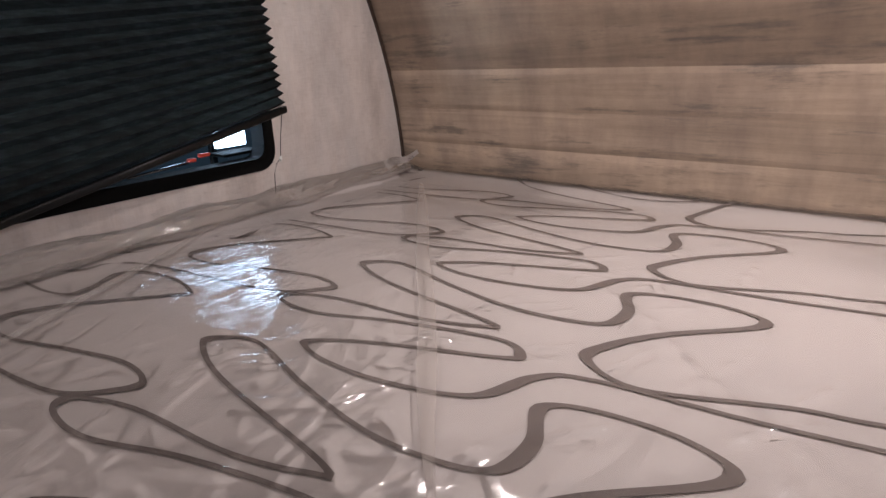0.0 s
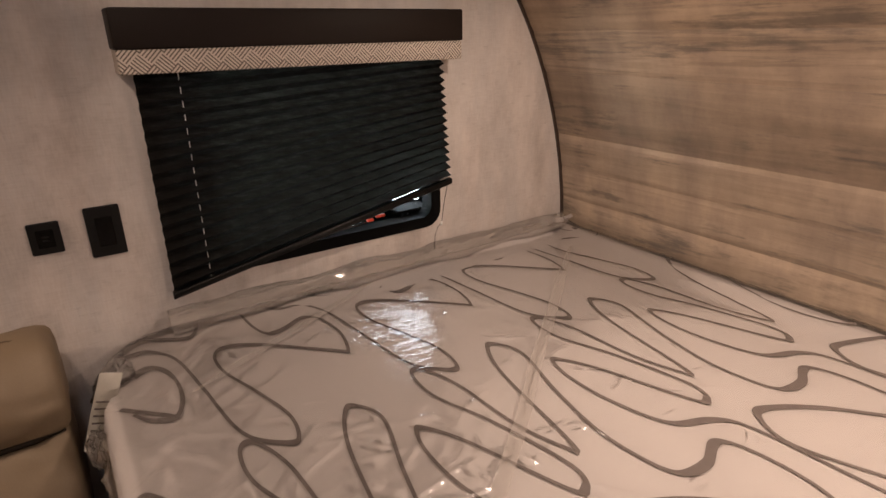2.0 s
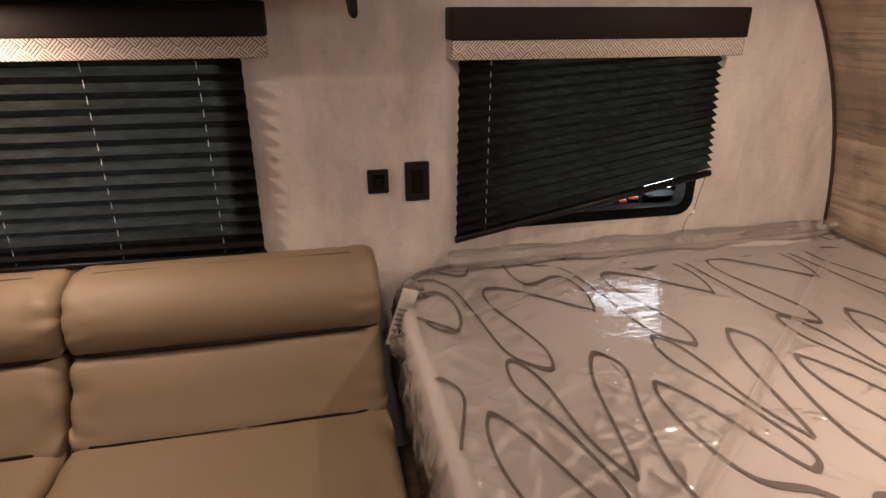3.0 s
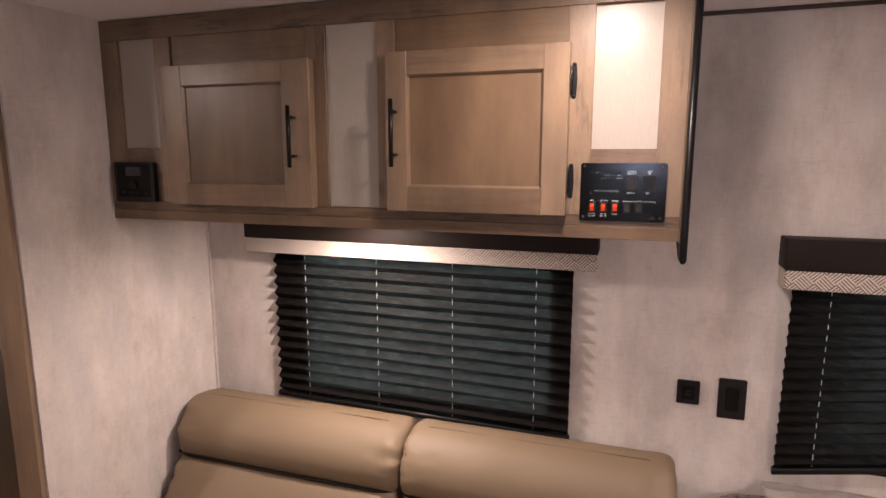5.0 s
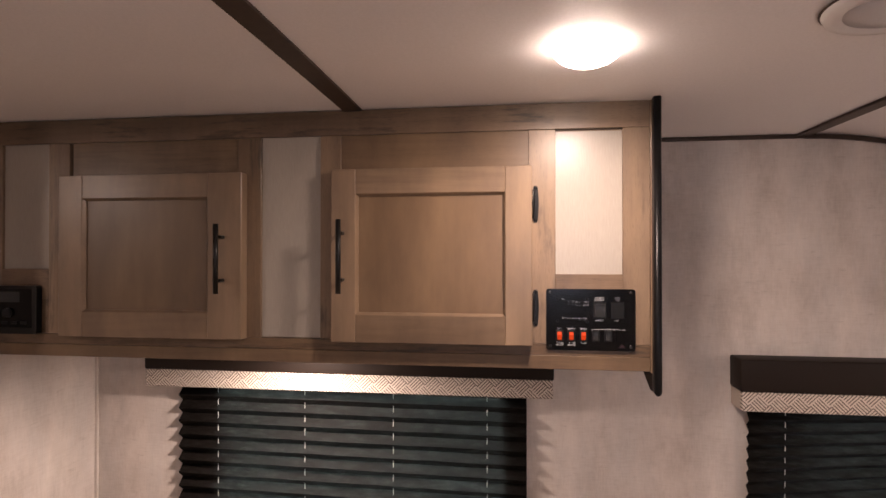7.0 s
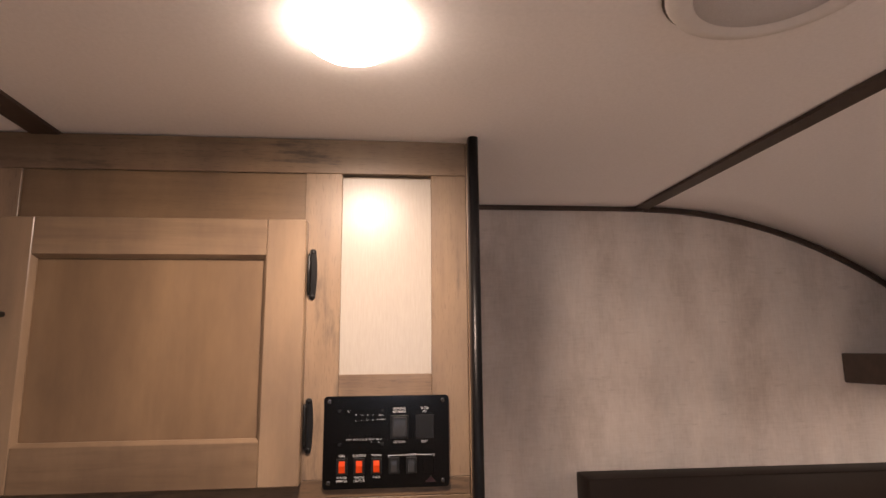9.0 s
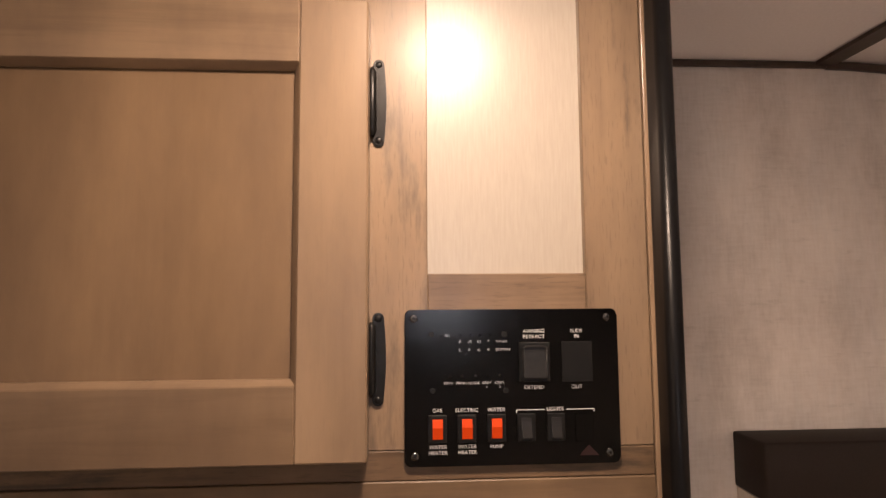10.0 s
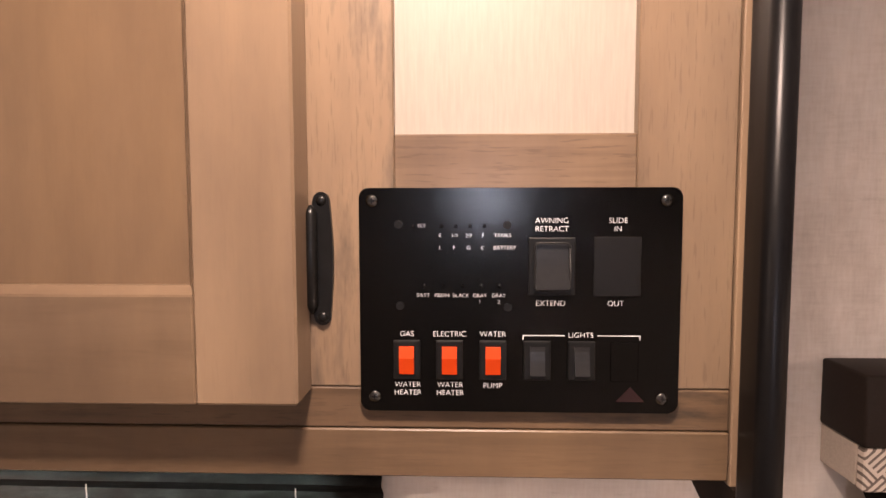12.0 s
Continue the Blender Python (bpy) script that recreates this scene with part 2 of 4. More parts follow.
def tube(bm, pts, r, sides=8, cap=True):
    rings = []
    pts = [Vector(p) for p in pts]
    for i, p in enumerate(pts):
        d = (pts[min(i + 1, len(pts) - 1)] - pts[max(i - 1, 0)]).normalized()
        ref = Vector((0, 0, 1)) if abs(d.z) < 0.9 else Vector((1, 0, 0))
        a = d.cross(ref).normalized()
        b = d.cross(a)
        rad = r[i] if isinstance(r, (list, tuple)) else r
        rings.append([bm.verts.new(p + rad * (a * math.cos(2 * math.pi * k / sides) + b * math.sin(2 * math.pi * k / sides))) for k in range(sides)])
    for u, v in zip(rings, rings[1:]):
        for k in range(sides):
            bm.faces.new((u[k], u[(k + 1) % sides], v[(k + 1) % sides], v[k]))
    if cap:
        bm.faces.new(rings[0][::-1])
        bm.faces.new(rings[-1])
    return bm


def lathe(bm, profile, centre, n=40, axis="z"):
    """profile: (radius, height) pairs turned round an upright axis at centre."""
    c = Vector(centre)
    rings = [[bm.verts.new(c + Vector((r * math.cos(2 * math.pi * k / n), r * math.sin(2 * math.pi * k / n), h))) for k in range(n)] for r, h in profile]
    for u, v in zip(rings, rings[1:]):
        for k in range(n):
            bm.faces.new((u[k], u[(k + 1) % n], v[(k + 1) % n], v[k]))
    bm.faces.new(rings[-1])
    bm.faces.new(rings[0][::-1])
    return bm


# ---- structure ----
WX = -1.323           # face of the window wall
EX = 1.10             # face of the opposite wall
CEIL = 1.99           # ceiling at the side walls
BACK = -4.2
WINDOWS = {1: (-1.21, -0.385, 0.81, 1.31), 2: (0.315, 1.035, 0.80, 1.31)}
NOSE_Y, NOSE_Z, NOSE_A, NOSE_B = 0.396, 0.62, 1.203, 1.37


def crown(x, y=-1.0):
    """The ceiling rises a little from the side walls to the middle, less so towards the nose."""
    rise = 0.02 - 0.016 * min(1.0, max(0.0, (y + 0.3) / (NOSE_Y + 0.3)))
    return CEIL + rise * (1 - ((x + 0.11) / 1.213) ** 2)


def nose(a, off=0.0, x=WX):
    """The curved front of the trailer: angle 0 at the ceiling, 90 at mattress height."""
    s, c = math.sin(radians(a)), math.cos(radians(a))
    return NOSE_Y + (NOSE_A + off) * s, NOSE_Z + (NOSE_B + crown(x, NOSE_Y) - CEIL + off) * c


def arched(ys, low, high, xa, xb, n=24, skew=0.0):
    """A sheet or batten across the trailer that follows the crowned ceiling; low and high are measured from it."""
    bm = bmesh.new()
    rows = []
    for i in range(n + 1):
        x = xa + (xb - xa) * i / n
        row = [(x, y, crown(x, y) + low) for y in ys] + [(x, y, crown(x, y) + high) for y in ys[::-1]]
        row = [(x, y + skew * (x - WX), z) for x, y, z in row]
        rows.append([bm.verts.new(p) for p in row])
    m = len(rows[0])
    for u, v in zip(rows, rows[1:]):
        for k in range(m):
            bm.faces.new((u[k], u[(k + 1) % m], v[(k + 1) % m], v[k]))
    for row in (rows[0], rows[-1]):
        for k in range(len(ys) - 1):
            bm.faces.new((row[k], row[k + 1], row[m - 2 - k], row[m - 1 - k]))
    return bm


bm = bmesh.new()
x0, x1 = WX - 0.05, WX
y = BACK
for key in (1, 2):
    a, b, lo, hi = WINDOWS[key]
    box(bm, x0, x1, y, a, 0, 2.1)
    box(bm, x0, x1, a, b, 0, lo)
    box(bm, x0, x1, a, b, hi, 2.1)
    y = b
box(bm, x0, x1, y, 1.9, 0, 2.1)
structure("wall_west", bm, WALL, "pale mottled linen-look wall panel with two windows", "wall")
bm = bmesh.new()
box(bm, EX, EX + 0.05, BACK, -0.35, 0, 2.1)
box(bm, EX, EX + 0.05, 0.15, 1.9, 0, 2.1)
box(bm, EX, EX + 0.05, -0.35, 0.15, 0, 1.40)
box(bm, EX, EX + 0.05, -0.35, 0.15, 1.78, 2.1)
structure("wall_east", bm, WALL, "pale mottled linen-look wall panel with an assumed small window", "wall")
structure("wall_south", slab(WX, EX, BACK - 0.05, BACK, 0, 2.1), WALL, "pale mottled linen-look wall panel", "wall")
structure("floor", slab(WX - 0.05, EX + 0.05, BACK - 0.05, 1.9, -0.05, 0), FLOOR, "brown wood-look vinyl floor", "floor")
structure("ceiling", arched((BACK - 0.05, -0.3, NOSE_Y), 0, 0.05, WX - 0.05, EX + 0.05), CEILING, "smooth white ceiling panel", "ceiling")


def curved_sheet(a0, a1, inner, outer, xa, xb, n, cols=14, ease=0.0):
    """A piece of the curved nose between two angles; its long edges are eased back by ease."""
    bm = bmesh.new()
    rows = []
    for i in range(n + 1):
        a = a0 + (a1 - a0) * i / n
        back = ease if i in (0, n) else 0.0
        xs = [xa + (xb - xa) * k / cols for k in range(cols + 1)]
        row = [(x, *nose(a, inner + back, x)) for x in xs] + [(x, *nose(a, outer, x)) for x in xs[::-1]]
        rows.append([bm.verts.new(p) for p in row])
    m = len(rows[0])
    for u, v in zip(rows, rows[1:]):
        for k in range(m):
            bm.faces.new((u[k], u[(k + 1) % m], v[(k + 1) % m], v[k]))
    for row in (rows[0], rows[-1]):
        for k in range(cols):
            bm.faces.new((row[k], row[k + 1], row[m - 2 - k], row[m - 1 - k]))
    return bm


def nose_sheet(a0, a1, thick, n=24):
    return curved_sheet(a0, a1, 0.0, thick, WX - 0.05, EX + 0.05, n)


SPLIT = 30.0
structure("ceiling_curved", nose_sheet(0, SPLIT, 0.04), CEILING, "white curved ceiling panel sloping to the nose", "ceiling", True)
front = structure("wall_north", nose_sheet(SPLIT, 90, 0.04), DARK_TRIM, "curved rustic wood-plank front wall panel", "wall", True)


def plank(a0, a1, n=8):
    return curved_sheet(a0, a1, -0.0035, -0.0005, WX + 0.001, EX - 0.001, n, 10, 0.0023)


# shaded tone up by the shelf, lit tone down by the bed
for a0, a1, mat in ((SPLIT + 0.02, 41, PLANK_SHADED), (41, 49, PLANK_SHADED), (49, 57.5, PLANK_SHADED), (57.5, 63.5, PLANK), (63.5, 73, PLANK),
                    (73, 78.2, PLANK_LIT), (78.2, 83, PLANK_LIT), (83, 90, PLANK_LIT)):
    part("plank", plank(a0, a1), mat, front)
structure("wall_north_foot", slab(WX, EX, NOSE_Y + NOSE_A, NOSE_Y + NOSE_A + 0.04, 0, NOSE_Z), PLANK, "rustic wood-plank front wall panel", "wall")
# trims
bm = bmesh.new()
prev = None
for i in range(41):
    a = 90 * i / 40
    (yo, zo), (yi, zi) = nose(a, -0.001), nose(a, -0.013)
    ring = [bm.verts.new(p) for p in ((WX, yo, zo), (WX + 0.006, yo, zo), (WX + 0.006, yi, zi), (WX, yi, zi))]
    if prev:
        for k in range(4):
            bm.faces.new((prev[k], prev[(k + 1) % 4], ring[(k + 1) % 4], ring[k]))
    prev = ring
structure("trim_arch", bm, DARK_TRIM, "narrow dark brown arch trim", "trim")
structure("trim_ceiling_edge", slab(WX, WX + 0.006, -0.05, NOSE_Y, CEIL - 0.012, CEIL - 0.001, 0.002), DARK_TRIM, "narrow dark brown edge trim", "trim")
structure("trim_ceiling", arched((-0.716, -0.675), -0.005, 0, WX + 0.35, EX), DARK_TRIM, "dark brown ceiling batten", "trim")
structure("trim_ceiling_front", arched((NOSE_Y - 0.018, NOSE_Y + 0.014), -0.007, -0.001, WX + 0.006, EX, skew=0.028), DARK_TRIM, "dark brown ceiling batten", "trim")
structure("trim_partition", slab(-0.695, -0.6705, -1.6485, -1.644, 0, crown(-0.7) - 0.001), WALL, "pale edge strip", "trim")
structure("trim_corner", slab(WX, WX + 0.009, -1.612, -1.601, 0, 1.446, 0.002), WALL, "thin pale corner bead", "trim")
# partition beside the refrigerator
structure("wall_partition", prism(bmesh.new(), [(WX, -1.609), (WX, -1.68), (-0.67, -1.68), (-0.67, -1.648)], CEIL + 0.035), WALL, "pale mottled partition panel", "wall")


# ---- overhead cabinet ----
FX = -0.955           # face of the overhead cabinet
CY0, CY1, CZ0, CZ1 = -1.634, -0.062, 1.4375, crown(-0.955) - 0.002


def bar_handle(parent, y, z0, z1):
    h = part("handle", tube(bmesh.new(), [(-0.893, y, z0), (-0.893, y, z1)], 0.0055, 12), BLACK_METAL, parent, "black metal bar pull", True)
    for z in (z0 + 0.028, z1 - 0.028):
        part("handle_post", tube(bmesh.new(), [(-0.926, y, z), (-0.893, y, z)], 0.004, 10), BLACK_METAL, h, "", True)


def hinge(parent, y, z):
    outline = [(0.0048 + 0.0048 * math.cos(radians(a)), -0.0337 + 0.0048 * math.sin(radians(a))) for a in range(180, 361, 20)]
    outline += [(0.0096 + 0.002 * math.cos(math.pi * v / 0.0674), v) for v in (-0.025, -0.015, -0.005, 0.005, 0.015, 0.025)]
    outline += [(0.0048 + 0.0048 * math.cos(radians(a)), 0.0337 + 0.0048 * math.sin(radians(a))) for a in range(0, 181, 20)]
    bm = prism(bmesh.new(), outline, 0.0032, on_wall(FX, y, z))
    bmesh.ops.bevel(bm, geom=[e for e in bm.edges if all(v.co.x > FX + 0.003 for v in e.verts)], offset=0.001, segments=2, affect="EDGES")
    h = part("hinge", bm, BLACK_METAL, parent, "black butterfly hinge")
    xk, yk = FX + 0.005, y - 0.0005
    part("hinge_barrel", tube(bmesh.new(), [(xk, yk, z - 0.031), (xk, yk, z - 0.028), (xk, yk, z - 0.026), (xk, yk, z + 0.026), (xk, yk, z + 0.028), (xk, yk, z + 0.031)], [0.001, 0.0026, 0.0036, 0.0036, 0.0026, 0.001], 12), BLACK_METAL, h, "", True)
    for dz in (-0.0335, 0.0335):
        s = part("screw", tube(bmesh.new(), [(FX + 0.003, y + 0.005, z + dz), (FX + 0.0036, y + 0.005, z + dz), (FX + 0.0042, y + 0.005, z + dz)], [0.0031, 0.0029, 0.0012], 14), BLACK_METAL, h, "black screw", True)


def shaker_door(parent, y0, y1, z0, z1, iy0, iy1, iz0, iz1):
    xb, xf = FX + 0.001, -0.925
    d = part("door_stile", slab(xb, xf, y0, iy0, z0, z1, 0.0015, 1), CABINET, parent, "shaker door stile")
    part("door_stile", slab(xb, xf, iy1, y1, z0, z1, 0.0015, 1), CABINET, parent)
    part("door_rail", slab(xb, xf - 0.0003, iy0, iy1, z0, iz0, 0.001, 1), CABINET_H, parent)
    part("door_rail", slab(xb, xf - 0.0003, iy0, iy1, iz1, z1, 0.001, 1), CABINET_H, parent)
    xp = xf - 0.011
    for za, zb in ((iz0, iz0 + 0.0045), (iz1, iz1 - 0.0045)):
        part("door_bead", prism(bmesh.new(), [(xp, za), (xp, zb), (xp + 0.003, zb), (xf - 0.001, za)], iy1 - iy0, Matrix(((1, 0, 0, 0), (0, 0, 1, iy0), (0, 1, 0, 0), (0, 0, 0, 1)))), CABINET_H, parent)
    for ya, yb in ((iy0, iy0 + 0.0045), (iy1, iy1 - 0.0045)):
        part("door_bead", prism(bmesh.new(), [(xp, ya), (xp, yb), (xp + 0.003, yb), (xf - 0.001, ya)], iz1 - iz0, Matrix.Translation((0, 0, iz0))), CABINET, parent)
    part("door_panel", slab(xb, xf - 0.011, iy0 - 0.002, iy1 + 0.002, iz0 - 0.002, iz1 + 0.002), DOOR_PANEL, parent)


cabinet = thing("overhead_cabinet", "taupe wood overhead cabinet with two shaker doors, black hardware", "cabinet")
INSETS = [(-1.570, -1.444, 1.644, 1.942), (-0.909, -0.769, 1.494, 1.942), (-0.254, -0.117, 1.637, 1.936)]
body = part("body", slab(WX, FX - 0.016, CY0, CY1, CZ0 + 0.016, CZ1), CABINET, cabinet)
part("bottom_panel", slab(WX, FX - 0.016, CY0, CY1, CZ0, CZ0 + 0.015), CABINET_H, cabinet)
FT = FX - 0.016
for n, (y0, y1, z0, z1) in enumerate(INSETS):
    part("inset_panel", slab(FT, FX - 0.008, y0 - 0.002, y1 + 0.002, z0 - 0.002, z1 + 0.002), BACKER, cabinet, "cream inset panel")
ys = [CY0, -1.570, -1.444, -0.909, -0.769, -0.254, -0.117, CY1]
for y0, y1 in ((ys[0], ys[1]), (ys[2], ys[2] + 0.055), (-0.965, ys[3]), (ys[4], -0.722), (-0.31, ys[5]), (ys[6], ys[7])):
    part("face_stile", slab(FT, FX, y0, y1, 1.491, 1.9425, 0.0008, 1), FRAME, cabinet)
part("face_rail", slab(FT, FX, CY0, CY1, 1.943, CZ1, 0.0008, 1), FRAME_H, cabinet, "knotted top rail")
# Both lower boards are darker: stained grain plus the doors' shade put into colour.
part("face_rail", slab(FT, FX, CY0, CY1, 1.4665, 1.4905, 0.0008, 1), FRAME_LOW, cabinet, "dark-grained lower rail, toned down for shade")
part("face_rail", slab(FT, FX + 0.0012, CY0, CY1, CZ0, 1.466, 0.0008, 1), FRAME_P, cabinet)
for y0, y1 in ((-1.383, -0.965), (-0.722, -0.31)):
    part("face_panel", slab(FT, FX - 0.004, y0, y1, 1.491, 1.9425), FRAME_P, cabinet)
for y0, y1, z in ((-1.570, -1.444, 1.644), (-0.254, -0.117, 1.637)):
    part("face_rail", slab(FT, FX - 0.0004, y0, y1, 1.491, z, 0.0008, 1), FRAME_H, cabinet)
door = part("door", slab(FX + 0.0005, FX + 0.0008, -1.37, -0.96, 1.50, 1.85), CABINET, cabinet)
shaker_door(door, -1.392, -0.941, 1.489, 1.861, -1.332, -1.022, 1.547, 1.807)
bar_handle(door, -0.984, 1.593, 1.745)
door = part("door", slab(FX + 0.0005, FX + 0.0008, -0.72, -0.31, 1.50, 1.85), CABINET, cabinet)
shaker_door(door, -0.735, -0.303, 1.489, 1.863, -0.680, -0.359, 1.549, 1.809)
bar_handle(door, -0.708, 1.596, 1.753)
hinge(cabinet, -0.3005, 1.785)
hinge(cabinet, -0.3005, 1.566)
# dark edge moulding down the open end
bm = bmesh.new()
box(bm, WX, FX + 0.001, CY1 + 0.001, CY1 + 0.014, 1.4338, CZ1, 0.001)
part("end_panel", bm, CABINET, cabinet, "plain wood end panel")
bm = bmesh.new()
foot_z = 1.393
rings = []
for z, inset in [(foot_z + 0.012 * (1 - math.cos(radians(a))), 0.007 * (1 - math.sin(radians(a)))) for a in range(0, 91, 15)] + [(CZ1, 0.0)]:
    rings.append([bm.verts.new((-0.937 - u, -0.053 + v, z)) for u, v in rounded(0.03 - 2 * inset, 0.0155 - 2 * inset, 0.0072 - inset, 6)])
for u, v in zip(rings, rings[1:]):
    for k in range(len(u)):
        bm.faces.new((u[k], u[(k + 1) % len(u)], v[(k + 1) % len(u)], v[k]))
bm.faces.new(rings[0])
bm.faces.new(rings[-1])
part("edge_moulding", bm, EDGE_BLACK, cabinet, "glossy black edge moulding", True)
# Brown wood bracket; its espresso colour stands for the shade under the cabinet end.
bm = bmesh.new()
prism(bm, [(FX + 0.004, 1.4335), (FX + 0.004, 1.398), (FX - 0.02, 1.398), (FX - 0.12, 1.4335)], 0.011, Matrix(((1, 0, 0, 0), (0, 0, 1, CY1 + 0.002), (0, 1, 0, 0), (0, 0, 0, 1))))
part("edge_bracket", bm, ESPRESSO, cabinet, "shaped wood lower edge of the end panel, darkened as in shade")

# ---- control panel ----
PX = FX + 0.001
PY0, PY1, PZ0, PZ1 = -0.2735, -0.093, 1.4785, 1.6065


def pu(px):
    return PY0 + (px - 603) / (1160 - 603) * (PY1 - PY0)


def pv(py):
    return PZ1 - (py - 325) / (712 - 325) * (PZ1 - PZ0)


panel = thing("control_panel", "black switch panel with white lettering, three lit red rockers", "control panel", at=(PX, (PY0 + PY1) / 2, PZ0))
PF = PX + 0.004
bm = bmesh.new()
prism(bm, rounded(PY1 - PY0, PZ1 - PZ0, 0.005, 5, (PY0 + PY1) / 2, (PZ0 + PZ1) / 2), 0.004, on_wall(PX))
bmesh.ops.bevel(bm, geom=[e for e in bm.edges if all(v.co.x > PF - 1e-5 for v in e.verts)], offset=0.0007, segments=1, affect="EDGES")
part("plate", bm, PANEL_BLACK, panel)


def lettering(text, px, py, size, parent=panel):
    cu = bpy.data.curves.new("lettering", "FONT")
    cu.body, cu.size, cu.align_x, cu.align_y = text, size, "CENTER", "CENTER"
    cu.offset = -0.00006
    tmp = bpy.data.objects.new("lettering", cu)
    me = bpy.data.meshes.new_from_object(tmp)
    me.transform(on_wall(PF + 0.0002, pu(px), pv(py)))
    me.materials.clear()
    me.materials.append(LETTER)
    ob = new("lettering", me)
    ob.parent = parent
    ob.matrix_parent_inverse = Matrix.Translation(-world_at(parent))
    bpy.data.objects.remove(tmp)
    return ob


BIG, SMALL = 0.0044, 0.0031
for text, px, py, size in (
    ("FLT", 713, 390, SMALL), ("E", 745, 406, SMALL), ("1/3", 770, 406, SMALL), ("2/3", 794, 406, SMALL), ("F", 819, 406, SMALL),
    ("TANKS", 853, 406, SMALL), ("L", 745, 427, SMALL), ("F", 769, 427, SMALL), ("G", 794, 427, SMALL), ("C", 819, 427, SMALL),
    ("BATTERY", 857, 427, SMALL), ("BATT", 715, 509, SMALL), ("FRESH", 748, 509, SMALL), ("BLACK", 781, 509, SMALL),
    ("GRAY", 814, 509, SMALL), ("1", 814, 520, SMALL), ("GRAY", 847, 509, SMALL), ("2", 847, 520, SMALL),
    ("AWNING", 938, 381, BIG), ("RETRACT", 938, 395, BIG), ("EXTEND", 937, 522, BIG), ("SLIDE", 1051, 381, BIG), ("IN", 1051, 395, BIG),
    ("OUT", 1049, 522, BIG), ("GAS", 686, 576, BIG), ("ELECTRIC", 761, 576, BIG), ("WATER", 837, 576, BIG), ("LIGHTS", 990, 577, BIG),
    ("WATER", 687, 665, BIG), ("HEATER", 687, 679, BIG), ("WATER", 762, 665, BIG), ("HEATER", 762, 679, BIG), ("PUMP", 837, 666, BIG)):
    lettering(text, px, py, size)
bm = bmesh.new()
for a, b in ((890, 962), (1019, 1092)):
    box(bm, PF, PF + 0.0002, pu(a), pu(b), pv(578.2), pv(576.8))
box(bm, PF, PF + 0.0002, pu(889), pu(890.8), pv(585), pv(577))
box(bm, PF, PF + 0.0002, pu(1091.2), pu(1093), pv(585), pv(577))
part("bracket_line", bm, LETTER, panel, "white printed bracket line")


def rocker(px, py, w, h, cap, label, big=False):
    u0, u1, v0, v1 = pu(px - w / 2), pu(px + w / 2), pv(py + h / 2), pv(py - h / 2)
    s = part("switch", slab(PF, PF + 0.0022, u0, u1, v0, v1, 0.0006, 2), BLACK, panel, label)
    m = 0.0034 if not big else 0.0036
    bm = bmesh.new()
    a, b = v0 + m, v1 - m
    if cap is RED:
        prof = [(0.001, a), (0.0036, a), (0.0043, a + 0.3 * (b - a)), (0.0052, a + 0.6 * (b - a)), (0.0034, b), (0.001, b)]
    else:
        prof = [(0.001, a), (0.0058, a)] + [(0.0058 - 0.0034 * math.sin(math.pi / 2 * k / 6), a + (b - a) * k / 6) for k in range(1, 7)] + [(0.001, b)]
    prism(bm, [(PF + p, q) for p, q in prof], u1 - u0 - 2 * m, Matrix(((1, 0, 0, 0), (0, 0, 1, u0 + m), (0, 1, 0, 0), (0, 0, 0, 1))))
    bmesh.ops.bevel(bm, geom=[e for e in bm.edges if e.calc_face_angle(0) > 0.6], offset=0.0009 if big else 0.0008, segments=3, affect="EDGES")
    part("rocker", bm, cap, s, "", False)
    return s


for px in (686, 761, 837):
    rocker(px, 620, 47, 68, RED, "lit red rocker switch")
for px in (914, 991):
    rocker(px, 620, 47, 68, ROCKER, "black rocker switch")
big_switch = rocker(938, 458, 80, 98, ROCKER, "large black rocker switch", True)
bm = bmesh.new()
loop = rounded(pu(968) - pu(908), pv(418) - pv(498), 0.0028, 5, pu(938), pv(458))
tube(bm, [(PF + 0.0042, u, v) for u, v in loop + loop[:1]], 0.0007, 6)
part("bezel", bm, ROCKER, big_switch, "rounded black bezel", True)
part("blank_cover", slab(PF, PF + 0.0012, pu(1010), pu(1091), pv(509), pv(408), 0.0004, 1), BLACK, panel, "blank black switch cover")
part("blank_cover", slab(PF, PF + 0.0006, pu(1042), pu(1090), pv(657), pv(588), 0.0003, 1), PANEL_BLACK, panel)
for px, py in ((626, 347), (1133, 347), (628, 686), (1132, 686)):
    bm = tube(bmesh.new(), [(PF, pu(px), pv(py)), (PF + 0.0009, pu(px), pv(py)), (PF + 0.0016, pu(px), pv(py))], [0.0037, 0.0034, 0.0018], 18)
    s = part("screw", bm, SCREW, panel, "cross-head screw", True)
    for hy, hz in ((0.0017, 0.0004), (0.0004, 0.0017)):
        part("screw_slot", slab(PF + 0.0012, PF + 0.0017 + hy * 0.01, pu(px) - hy, pu(px) + hy, pv(py) - hz, pv(py) + hz), BLACK, s)
for px, py, r in ((672, 387, 0.0024), (861, 388, 0.0024), (674, 527, 0.0024), (863, 529, 0.0024)):
    part("hole_plug", tube(bmesh.new(), [(PF, pu(px), pv(py)), (PF + 0.0004, pu(px), pv(py))], r, 14), BLACK, panel)
for px, py in ((698, 391), (747, 390), (772, 390), (797, 390), (822, 390), (717, 492), (750, 492), (784, 492), (816, 492), (848, 492)):
    part("indicator_lamp", tube(bmesh.new(), [(PF, pu(px), pv(py)), (PF + 0.0008, pu(px), pv(py)), (PF + 0.0013, pu(px), pv(py))], [0.0013, 0.0012, 0.0004], 10), PANEL_BLACK, panel, "", True)

bm = prism(bmesh.new(), [(pu(1052), pv(692)), (pu(1102), pv(692)), (pu(1077), pv(666))], 0.0003, on_wall(PF))
